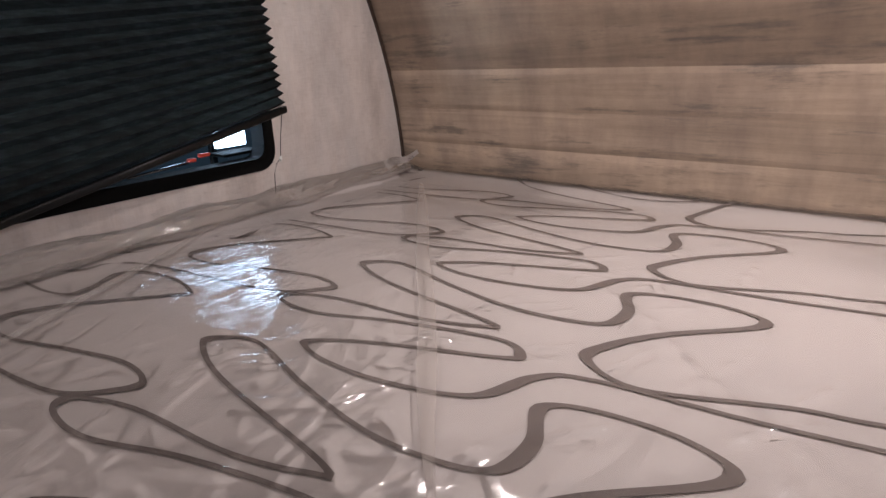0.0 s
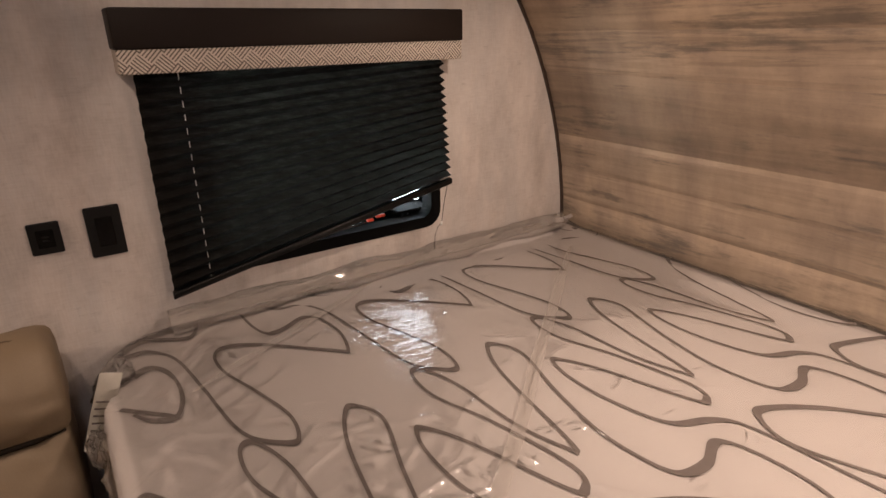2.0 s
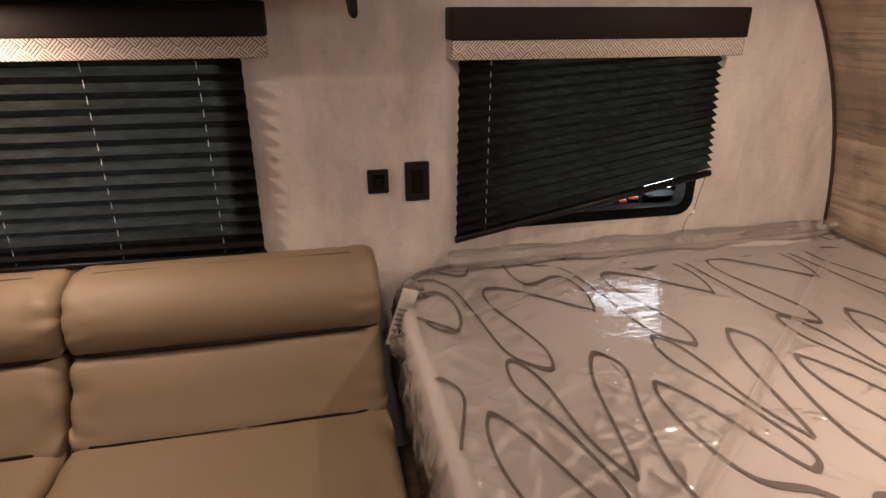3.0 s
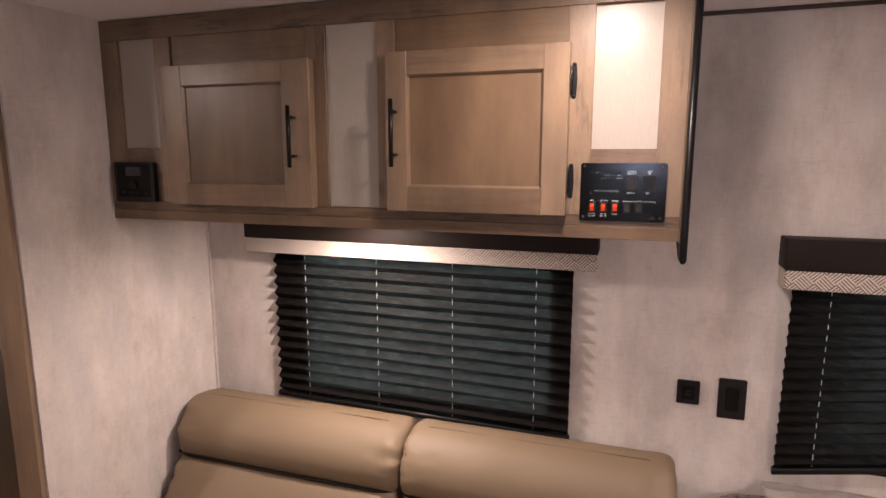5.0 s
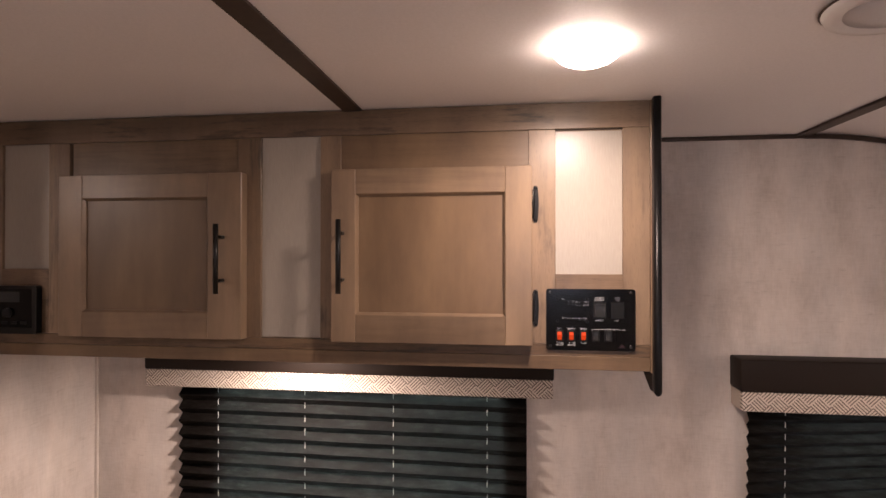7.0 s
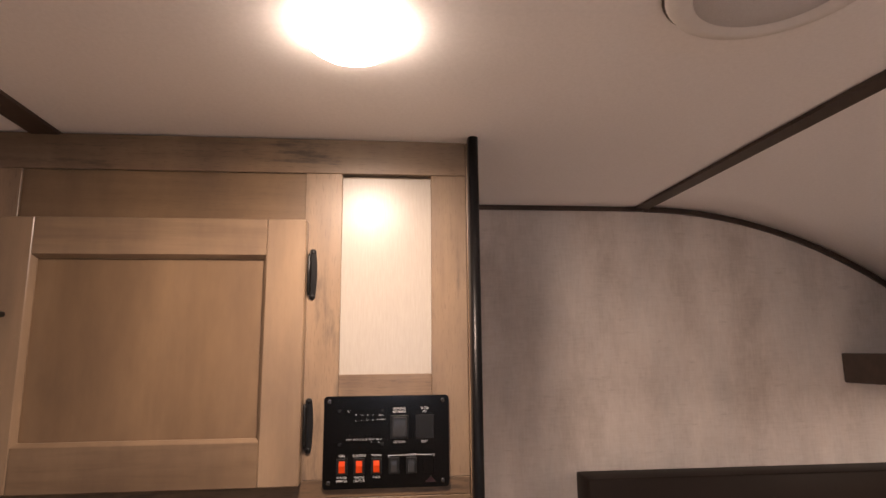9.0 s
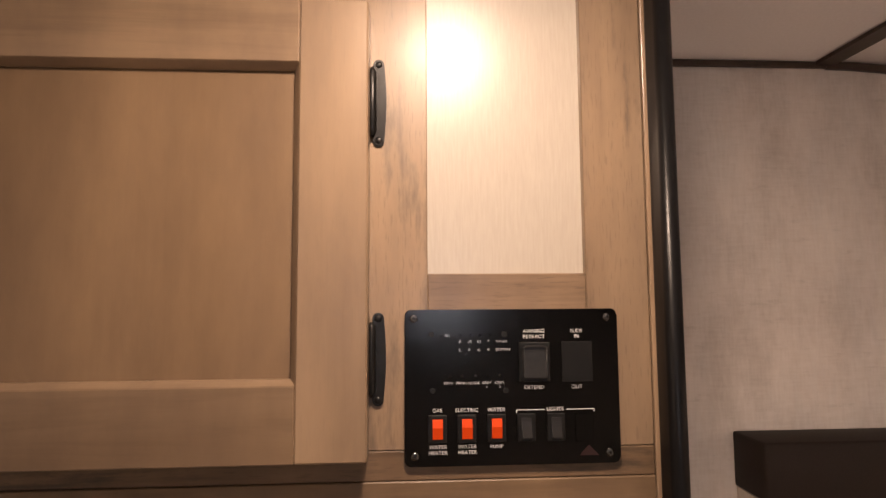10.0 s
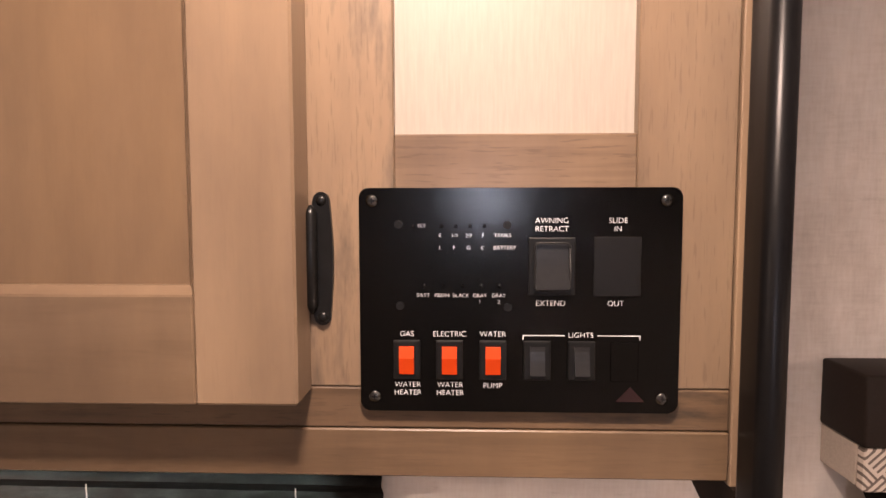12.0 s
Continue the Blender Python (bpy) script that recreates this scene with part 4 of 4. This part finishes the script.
for y0, y1 in ((-1.585, -0.80), (-0.77, -0.028)):
    part("piping", tube(bmesh.new(), [(-1.088, y0, 0.63), (-1.07, y0 + 0.05, 0.632), (-1.066, (y0 + y1) / 2, 0.633), (-1.07, y1 - 0.05, 0.632), (-1.088, y1, 0.63)], 0.0055, 8), SEAM, sofa, "dark piping seam")
    part("piping", tube(bmesh.new(), [(-0.958, y0 + 0.005, 0.445), (-0.95, y0 + 0.05, 0.455), (-0.95, y1 - 0.05, 0.455), (-0.958, y1 - 0.005, 0.445)], 0.0045, 8), SEAM, sofa)
    part("stitching", tube(bmesh.new(), [(-1.19, y0 + 0.012, 0.789), (-1.188, y0 + 0.06, 0.8015), (-1.188, y1 - 0.06, 0.8015), (-1.19, y1 - 0.012, 0.789)], 0.0012, 6), STITCH, sofa, "stitched top seam")

# ---- bed ----
BEDZ = 0.674
BX0, BX1, BY0, BY1 = -1.31, 0.62, 0.035, 1.588
bed_base = thing("bed_base", "dark box base under the mattress", "bed base", at=(-0.3, 0.8, 0))
part("box", slab(BX0 + 0.01, BX1, BY0 + 0.06, BY1 - 0.01, 0, 0.40, 0.005), DARK_TRIM, bed_base)


def bed_height(x, y):
    rise = 0.028 * max(0, 1 - (BY1 - y) / 0.14) ** 1.5 + 0.015 * max(0, 1 - (x - BX0) / 0.12) ** 1.5
    return BEDZ + rise + 0.001 * noise.noise(Vector((x * 4, y * 4, 0)))


def bed_outline(inset):
    """Corner radii: a large one at the wall by the sofa."""
    x0, x1, y0, y1 = BX0 + inset, BX1 - inset, BY0 + inset, BY1 - inset
    pts = []
    for cx, cy, r, a0 in ((x1, y1, 0.03, 0), (x0, y1, 0.03, 90), (x0, y0, 0.17, 180), (x1, y0, 0.1, 270)):
        r = max(0.005, r - inset)
        sx, sy = (1 if cx == x1 else -1), (1 if cy == y1 else -1)
        for i in range(9):
            a = radians(a0 + 90 * i / 8)
            pts.append((cx - sx * r + r * math.cos(a), cy - sy * r + r * math.sin(a)))
    return pts


def shell(levels, fill=True):
    """Stacked outlines (inset, drop) with a gridded top."""
    bm = bmesh.new()
    rings = []
    for inset, drop in levels:
        rings.append([bm.verts.new((x, y, bed_height(x, y) - drop)) for x, y in bed_outline(inset)])
    n = len(rings[0])
    for u, v in zip(rings, rings[1:]):
        for k in range(n):
            bm.faces.new((u[k], u[(k + 1) % n], v[(k + 1) % n], v[k]))
    bm.faces.new(rings[-1])
    bm.faces.new(rings[0][::-1])
    return bm


mattress = thing("mattress", "pale grey mattress printed with dark looping lines, in clear plastic", "mattress", at=(-0.3, 0.8, 0.4))
bm = shell([(0.03, 0.27), (0.004, 0.25), (0.0, 0.22), (0.0, 0.06), (0.008, 0.028), (0.025, 0.008), (0.05, 0.001), (0.09, 0.0)] + [(0.09 + 0.06 * k, 0.0) for k in range(1, 11)])
part("cover", bm, TICKING, mattress, "pale grey fabric cover", True)



def spline(pts, n=7):
    out = []
    pts = [Vector(p) for p in pts]
    for i in range(len(pts) - 1):
        p0, p1, p2, p3 = pts[max(i - 1, 0)], pts[i], pts[i + 1], pts[min(i + 2, len(pts) - 1)]
        for s in range(n):
            f = s / n
            out.append(0.5 * ((2 * p1) + (p2 - p0) * f + (2 * p0 - 5 * p1 + 4 * p2 - p3) * f * f + (3 * p1 - p0 - 3 * p2 + p3) * f ** 3))
    return out + [pts[-1]]


def ribbon(pts):
    """A printed line, thicker where it runs across the bed than along it."""
    done, bm, prev = [], bmesh.new(), None
    for i, p in enumerate(pts):
        d = (pts[min(i + 1, len(pts) - 1)] - pts[max(i - 1, 0)]).normalized()
        inside = BX0 + 0.03 < p.x < BX1 - 0.03 and BY0 + 0.028 < p.y < BY1 - 0.02 and not (p.x < BX0 + 0.12 and p.y < BY0 + 0.1 and (p.x - BX0 - 0.12) ** 2 + (p.y - BY0 - 0.12) ** 2 > 0.0081)
        w = 0.0036 + 0.0072 * abs(d.y) ** 3
        nrm = Vector((-d.y, d.x)) * w
        if not inside:
            if prev:
                done.append(bm)
                bm = bmesh.new()
            prev = None
            continue
        z = bed_height(p.x, p.y) + 0.0025
        pair = (bm.verts.new((p.x + nrm.x, p.y + nrm.y, z)), bm.verts.new((p.x - nrm.x, p.y - nrm.y, z)))
        if prev:
            bm.faces.new((prev[0], pair[0], pair[1], prev[1]))
        prev = pair
    return [b for b in done + [bm] if len(b.faces) > 3]


# one motif of the print: a long meander from the open side and a looser one by the wall
MEANDER = [(0.60, 0.86), (0.30, 0.80), (0.07, 0.73), (-0.02, 0.712), (-0.178, 0.658), (-0.259, 0.692), (-0.249, 0.743), (-0.19, 0.82), (-0.08, 0.921), (-0.127, 0.96),
           (-0.23, 0.959), (-0.285, 0.931), (-0.263, 0.866), (-0.275, 0.81), (-0.334, 0.788), (-0.432, 0.784), (-0.565, 0.811), (-0.712, 0.853), (-0.778, 0.83),
           (-0.774, 0.802), (-0.671, 0.762), (-0.43, 0.719), (-0.434, 0.7), (-0.534, 0.673), (-0.699, 0.66), (-0.789, 0.629), (-0.778, 0.601), (-0.689, 0.599),
           (-0.557, 0.644), (-0.39, 0.678), (-0.341, 0.656), (-0.363, 0.632), (-0.539, 0.572), (-0.617, 0.53), (-0.615, 0.51), (-0.554, 0.496), (-0.453, 0.5),
           (-0.34, 0.535), (-0.294, 0.615), (-0.231, 0.647), (-0.016, 0.666), (0.3, 0.72), (0.6, 0.80)]
LOOSE = [(-1.30, 0.02), (-1.227, 0.094), (-1.218, 0.154), (-1.15, 0.2), (-1.0, 0.222), (-0.806, 0.246), (-0.73, 0.3), (-0.729, 0.328), (-0.801, 0.338), (-0.908, 0.313),
         (-1.032, 0.276), (-1.115, 0.277), (-1.135, 0.316), (-1.09, 0.39), (-0.973, 0.51), (-0.955, 0.535), (-1.04, 0.556), (-1.136, 0.547), (-1.172, 0.51),
         (-1.143, 0.45), (-1.143, 0.41), (-1.2, 0.39), (-1.30, 0.378)]
HOOK = [(-1.31, 0.1), (-1.251, 0.193), (-1.232, 0.25), (-1.285, 0.28)]
RING = [(-1.12, 0.11), (-1.14, 0.15), (-1.066, 0.181), (-0.975, 0.18), (-0.925, 0.155), (-0.94, 0.115), (-0.98, 0.09)]
STEP = Vector((-0.0265, 0.373))
for k in range(-2, 4):
    for line in (MEANDER, LOOSE, HOOK):
        for bm in ribbon([p + STEP * k for p in spline(line)]):
            part("printed_line", bm, PRINT, mattress, "dark grey printed line")
for bm in ribbon(spline(RING)):
    part("printed_line", bm, PRINT, mattress, "dark grey printed line")
# care tag on the edge
bm = bmesh.new()
prev = None
for i in range(7):
    f = i / 6
    p = Vector((-1.055 - 0.05 * f, 0.012 + 0.06 * f, 0.575 + 0.137 * f + 0.004 * math.sin(f * 3)))
    pair = [bm.verts.new(p + Vector((0.006 * s, 0.02 * s, -0.004 * s))) for s in (-1, 1)]
    if prev:
        bm.faces.new((prev[0], prev[1], pair[1], pair[0]))
    prev = pair
bmesh.ops.solidify(bm, geom=list(bm.faces), thickness=0.0006)
tag = part("care_tag", bm, PAPER, mattress, "cream paper care tag with small print")
bm = bmesh.new()
for k in range(5):
    f = 0.25 + 0.09 * k
    c = Vector((-1.055 - 0.05 * f + 0.0022, 0.012 + 0.06 * f - 0.0012, 0.575 + 0.137 * f + 0.004 * math.sin(f * 3) + 0.001))
    wv, hv = Vector((0.0042, 0.014, -0.0028)), Vector((-0.05, 0.06, 0.137)) * 0.012
    bm.faces.new([bm.verts.new(c + s * wv + r * hv) for s, r in ((-1, -1), (1, -1), (1, 1), (-1, 1))])
part("print_bars", bm, PRINT, mattress, "small grey print")


def clear_plastic(name="clear_plastic", haze_part=0.04, crinkle=1.0, rough=0.05, ior=1.5, zone=None):
    m = material(name, (0.9, 0.9, 0.9), 0.12)
    t = m.node_tree
    v = coords(m)
    crease = noise_fac(m, coords(m, (1, 0.3, 1), (0, 0, radians(35))), 30.0, 5.0, 0.65)
    fine = noise_fac(m, coords(m, (1, 0.3, 1), (0, 0, radians(57))), 78.0, 1.5)
    b1 = add(m, "ShaderNodeBump", Strength=0.12 * crinkle, Distance=0.004)
    wire(m, crease, b1.inputs["Height"])
    b2 = add(m, "ShaderNodeBump", Strength=1.0 * crinkle, Distance=0.005)
    wire(m, fine, b2.inputs["Height"])
    wire(m, b1.outputs[0], b2.inputs["Normal"])
    if zone:
        far = add(m, "ShaderNodeVectorMath")
        far.operation = "DISTANCE"
        wire(m, v, far.inputs[0])
        far.inputs[1].default_value = zone
        amount = add(m, "ShaderNodeMapRange", From_Min=0.2, From_Max=0.42, To_Min=0.6, To_Max=0.03)
        wire(m, far.outputs["Value"], amount.inputs["Value"])
        wire(m, amount.outputs[0], b2.inputs["Strength"])
    gloss = add(m, "ShaderNodeBsdfGlossy", Color=(1, 1, 1, 1), Roughness=rough)
    wire(m, b2.outputs[0], gloss.inputs["Normal"])
    haze = add(m, "ShaderNodeBsdfDiffuse", Color=(0.8, 0.74, 0.68, 1))
    through_light = add(m, "ShaderNodeBsdfTranslucent", Color=(0.8, 0.74, 0.68, 1))
    milky = add(m, "ShaderNodeMixShader", Fac=0.25)
    wire(m, haze.outputs[0], milky.inputs[1])
    wire(m, through_light.outputs[0], milky.inputs[2])
    clear = add(m, "ShaderNodeBsdfTransparent", Color=(1, 1, 1, 1))
    body = add(m, "ShaderNodeMixShader", Fac=haze_part)
    wire(m, clear.outputs[0], body.inputs[1])
    wire(m, milky.outputs[0], body.inputs[2])
    fres = add(m, "ShaderNodeFresnel", IOR=ior)
    wire(m, b2.outputs[0], fres.inputs["Normal"])
    out = add(m, "ShaderNodeMixShader")
    wire(m, fres.outputs[0], out.inputs[0])
    wire(m, body.outputs[0], out.inputs[1])
    wire(m, gloss.outputs[0], out.inputs[2])
    wire(m, out.outputs[0], t.nodes["Material Output"].inputs["Surface"])
    return m


PLASTIC = clear_plastic(rough=0.12, zone=(-1.02, 0.7, 0.68))
BUNCHED = clear_plastic("bunched_plastic", 0.24, 0.5, 0.07, 1.55)


def resample(pts, n):
    pts = [Vector(p) for p in pts]
    pts.append(pts[0])
    cum = [0.0]
    for a, b in zip(pts, pts[1:]):
        cum.append(cum[-1] + (b - a).length)
    out, j = [], 0
    for i in range(n):
        s = cum[-1] * i / n
        while cum[j + 1] < s:
            j += 1
        out.append(pts[j].lerp(pts[j + 1], (s - cum[j]) / max(1e-9, cum[j + 1] - cum[j])))
    return out


def face_out(bm, outward):
    """Turn each face to the side that outward(centre) points to."""
    bm.normal_update()
    wrong = [f for f in bm.faces if f.normal.dot(outward(f.calc_center_median())) < 0]
    bmesh.ops.reverse_faces(bm, faces=wrong)


def ridged(v):
    return 1 - abs(noise.noise(v)) * 2


wrap = thing("plastic_wrap", "clear crinkled plastic sheet wrapped over the mattress", "plastic wrap", at=(-0.3, 0.8, 0.42))
bm = bmesh.new()
rings = []
N = 1300
levels = [(-0.004, 0.24), (-0.009, 0.215), (-0.010, 0.19), (-0.009, 0.165), (-0.010, 0.14), (-0.010, 0.115), (-0.009, 0.09), (-0.008, 0.065), (-0.007, 0.045), (-0.002, 0.018), (0.012, 0.0), (0.03, -0.006), (0.045, -0.0062)]
for inset, drop in levels:
    ring = []
    for p in resample(bed_outline(inset), N):
        low = min(1.0, max(0.0, drop) / 0.05)
        r = max(0.0, ridged(Vector((p.x * 13 + drop * 5, p.y * 13, drop * 9 + 5))) - 0.4) / 0.6
        r2 = max(0.0, ridged(Vector((p.x * 30 - drop * 14, p.y * 30, drop * 17 + 2))) - 0.4) / 0.6
        lift = 0.012 * r * r + 0.006 * r2 * r2
        out = Vector((0, -lift * low if p.y < 0.3 else 0, 0.25 * lift * (1 - low)))
        ring.append(bm.verts.new(Vector((p.x, p.y, bed_height(p.x, p.y) - drop)) + out))
    rings.append(ring)
for u, v in zip(rings, rings[1:]):
    for k in range(N):
        bm.faces.new((u[k], u[(k + 1) % N], v[(k + 1) % N], v[k]))
face_out(bm, lambda c: Vector((c.x + 0.3, c.y - 0.8, 0)) if c.z < BEDZ - 0.005 else Vector((0, 0, 1)))
part("side_sheet", bm, PLASTIC, wrap, "clear plastic sheet hanging down the side", True)


def wrinkles(gx, gy):
    """Heights of the creases that run through the sheet: long pulls, pinched spots and many short ones towards the open edge."""
    rng = random.Random(23)
    lines = [(-0.80, 0.465, -0.63, 0.49, 0.008, 0.003), (-0.45, 0.30, -0.495, 0.57, 0.008, 0.0036), (-0.43, 0.97, -0.30, 0.957, 0.007, 0.0036), (-0.36, 0.26, -0.20, 0.62, 0.008, 0.0034),
             (-0.47, 1.06, 0.06, 0.56, 0.011, 0.0044), (-0.21, 0.38, -0.06, 0.9, 0.009, 0.003), (-0.98, 0.2, -1.26, 0.78, 0.008, 0.003), (-0.39, 0.90, -0.37, 1.0, 0.006, 0.0034),
             (-0.62, 0.36, -0.57, 0.49, 0.008, 0.0036), (-0.30, 0.36, -0.24, 0.53, 0.007, 0.0034), (-0.68, 0.41, -0.60, 0.47, 0.007, 0.0034), (-0.54, 0.23, -0.44, 0.30, 0.007, 0.0034),
             (-0.40, 0.37, -0.34, 0.42, 0.006, 0.003), (-0.53, 0.52, -0.42, 0.57, 0.007, 0.003), (-0.29, 0.95, -0.25, 0.985, 0.006, 0.003), (-0.58, 0.36, -0.45, 0.43, 0.008, 0.0034)]
    for n in range(170):
        x, y = rng.uniform(-1.2, 0.35), BY0 + 0.03 + 1.1 * rng.random() ** 2.0
        a = rng.gauss(1.25, 0.55) if n % 3 else rng.uniform(0, 3.14)
        half = rng.uniform(0.02, 0.085)
        lines.append((x - half * math.cos(a), y - half * math.sin(a), x + half * math.cos(a), y + half * math.sin(a), rng.uniform(0.0045, 0.008), rng.uniform(0.002, 0.006)))
    h = np.zeros_like(gx)
    for n, (xa, ya, xb, yb, w, top) in enumerate(lines):
        length = math.hypot(xb - xa, yb - ya)
        dx, dy = (xb - xa) / length, (yb - ya) / length
        u = (gx - xa) * dx + (gy - ya) * dy
        v = -(gx - xa) * dy + (gy - ya) * dx + 0.006 * np.sin(u * 21 + n) + 0.002 * np.sin(u * 67 + 2 * n)
        f = np.clip(u / length, 0, 1)
        taper = np.sin(math.pi * f) ** 0.7 * (0.75 + 0.25 * np.sin(u * 140 + n * 3))
        h = np.maximum(h, top * taper * np.exp(-(np.abs(v) / w) ** 1.5))
    return h


NX, NY = 620, 500
gx, gy = np.meshgrid(np.linspace(BX0 + 0.014, BX1 - 0.014, NX), np.linspace(BY0 + 0.014, BY1 - 0.014, NY))
gh = wrinkles(gx, gy)
def crumple(x, y):
    """Fine crumpling of the film, strongest along the open edge of the bed."""
    near = min(1.0, max(0.0, (0.75 - y) / 0.6))
    return 0.006 * near * max(0.0, ridged(Vector((x * 14 + y * 6, y * 9, 6))) - 0.42) ** 1.3


verts = [(x, y, bed_height(x, y) + 0.0075 + h + crumple(x, y) + 0.0007 * noise.noise(Vector((x * 26, y * 19, 3))) + 0.0012 * noise.noise(Vector((x * 7, y * 9, 8))))
         for x, y, h in zip(gx.ravel().tolist(), gy.ravel().tolist(), gh.ravel().tolist())]
faces = []
for b in range(NY - 1):
    for a in range(NX - 1):
        k = b * NX + a
        x, y = verts[k][0], verts[k][1]
        if x < BX0 + 0.17 and y < BY0 + 0.17 and math.hypot(x - BX0 - 0.17, y - BY0 - 0.17) > 0.155:
            continue
        faces.append((k, k + 1, k + 1 + NX, k + NX))
me = bpy.data.meshes.new("top_sheet")
me.from_pydata(verts, [], faces)
bm = bmesh.new()
bm.from_mesh(me)
bpy.data.meshes.remove(me)
bmesh.ops.delete(bm, geom=[v for v in bm.verts if not v.link_faces], context="VERTS")
part("top_sheet", bm, PLASTIC, wrap, "clear plastic sheet with sharp creases", True)
# bunched roll of plastic along the wall
bm = bmesh.new()
rings = []
for i in range(240):
    y = 0.22 + 1.33 * i / 239
    r = 0.031 + 0.009 * noise.noise(Vector((y * 6, 1, 2)))
    c = Vector((WX + 0.036, y, BEDZ + 0.032 + 0.005 * noise.noise(Vector((y * 5, 7, 2)))))
    ring = []
    for k in range(32):
        a = 2 * math.pi * k / 32
        w = 1 + 0.25 * noise.noise(Vector((math.cos(a) * 0.9, math.sin(a) * 0.9, y * 7))) + 0.16 * (ridged(Vector((math.cos(a) * 2.2 + y * 6, math.sin(a) * 2.2, y * 9 + 4))) - 0.5)
        ring.append(bm.verts.new(c + Vector((math.cos(a) * r * (1.25 if math.cos(a) > 0 else 0.95), 0, math.sin(a) * r)) * w))
    rings.append(ring)
for u, v in zip(rings, rings[1:]):
    for k in range(32):
        bm.faces.new((u[k], u[(k + 1) % 32], v[(k + 1) % 32], v[k]))
face_out(bm, lambda c: Vector((c.x - WX - 0.036, 0, c.z - BEDZ - 0.032)))
part("bunched_edge", bm, BUNCHED, wrap, "bunched clear plastic roll", True)
# flat double folds pressed into the sheet
STRIP = clear_plastic("pressed_fold", 0.26, 0.12, 0.08, 1.55)
FOLD = clear_plastic("folded_plastic", 0.07, 0.1, 0.07, 1.65)
for n, (xa, ya, xb, yb, w) in enumerate(((-1.12, 1.43, -0.27, 0.36, 0.014), (-0.98, 0.2, -1.26, 0.78, 0.011))):
    bm = bmesh.new()
    prev = None
    d = Vector((xb - xa, yb - ya)).normalized()
    for i in range(61):
        f = i / 60
        x = xa + (xb - xa) * f + 0.006 * noise.noise(Vector((f * 5, n, 0)))
        y = ya + (yb - ya) * f + 0.006 * noise.noise(Vector((f * 5, n, 9)))
        z = bed_height(x, y) + 0.0105
        taper = min(1, 6 * f, 6 * (1 - f))
        hgt = 0.0012 * taper * (0.7 + 0.6 * noise.noise(Vector((f * 24, n, 4))))
        ww = w * (0.3 + 0.7 * taper)
        row = [bm.verts.new((x - d.y * c * ww, y + d.x * c * ww, z + hh)) for c, hh in ((-1, 0), (-0.85, hgt), (-0.6, hgt * 0.3), (0.5, hgt * 0.2), (0.85, hgt), (1, 0))]
        if prev:
            for k in range(5):
                bm.faces.new((prev[k], prev[k + 1], row[k + 1], row[k]))
        prev = row
    face_out(bm, lambda c: Vector((0, 0, 1)))
    part("fold", bm, STRIP, wrap, "pressed double fold in the plastic", True)
# crumpled gathers of plastic at the corner by the tag
for cx, cy, cz, sx, sy, sz in ((-1.02, 0.02, 0.60, 0.026, 0.02, 0.04), (-1.15, 0.085, 0.685, 0.045, 0.03, 0.02)):
    bm = bmesh.new()
    bmesh.ops.create_icosphere(bm, subdivisions=4, radius=1)
    for v in bm.verts:
        d = v.co.normalized()
        w = 0.7 + 0.4 * ridged(d * 1.6 + Vector((cx * 9, 2, cz * 9))) + 0.1 * ridged(d * 3.1)
        v.co = Vector((cx + d.x * sx * w, cy + d.y * sy * w, cz + d.z * sz * w))
    part("crumple", bm, FOLD, wrap, "crumpled gather of plastic", True)
# loose end sticking out at the corner
bm = bmesh.new()
prev = None
for i in range(9):
    f = i / 8
    c = Vector((-1.27 + 0.12 * f, 1.44 + 0.02 * f, 0.725 + 0.05 * f + 0.006 * math.sin(f * 7)))
    w = 0.03 - 0.018 * f
    pair = [bm.verts.new(c + Vector((0.2 * s * w, -0.6 * s * w, s * w * 0.6))) for s in (-1, 0, 1)]
    if prev:
        for k in range(2):
            bm.faces.new((prev[k], prev[k + 1], pair[k + 1], pair[k]))
    prev = pair
face_out(bm, lambda c: Vector((1, -1, 0.5)))
part("loose_end", bm, BUNCHED, wrap, "twisted loose plastic end", True)

# ---- refrigerator ----
structure("wall_fridge_frame", slab(-0.6695, -0.655, -1.735, -1.6495, 0, crown(-0.66) - 0.002, 0.002), CABINET, "taupe wood frame beside the refrigerator", "trim")
structure("wall_fridge_header", slab(-0.6695, -0.655, -2.45, -1.7355, 1.925, crown(-0.66) - 0.002, 0.002), CABINET_H, "taupe wood header over the refrigerator", "trim")
structure("wall_fridge_side", slab(-0.69, -0.66, BACK, -2.45, 0, crown(-0.69) - 0.002), WALL, "pale mottled wall panel", "wall")
fridge = thing("refrigerator", "stainless steel two-door refrigerator with black recessed grips", "refrigerator", at=(-0.95, -2.09, 0))
part("body", slab(-1.3, -0.746, -2.44, -1.735, 0.1, 1.89, 0.01), BLACK, fridge, "black cabinet body")
for z0, z1, g0, g1 in ((1.335, 1.89, 1.337, 1.515), (0.12, 1.318, 1.15, 1.316)):
    d = part("door", slab(-0.744, -0.69, -2.44, -1.748, z0, z1, 0.012, 3), STEEL, fridge, "brushed steel door")
    part("door_edge", slab(-0.743, -0.7, -1.7475, -1.738, z0 + 0.012, z1 - 0.012, 0.003, 2), BLACK, d, "black door edge")
    part("grip", slab(-0.70, -0.686, -1.845, -1.755, g0 + 0.008, g1 - 0.008, 0.004, 2), BLACK, d, "black recessed grip")
part("hinge_cap", slab(-0.76, -0.7, -1.82, -1.745, 1.891, 1.906, 0.004, 2), BLACK, fridge, "black top hinge cap")
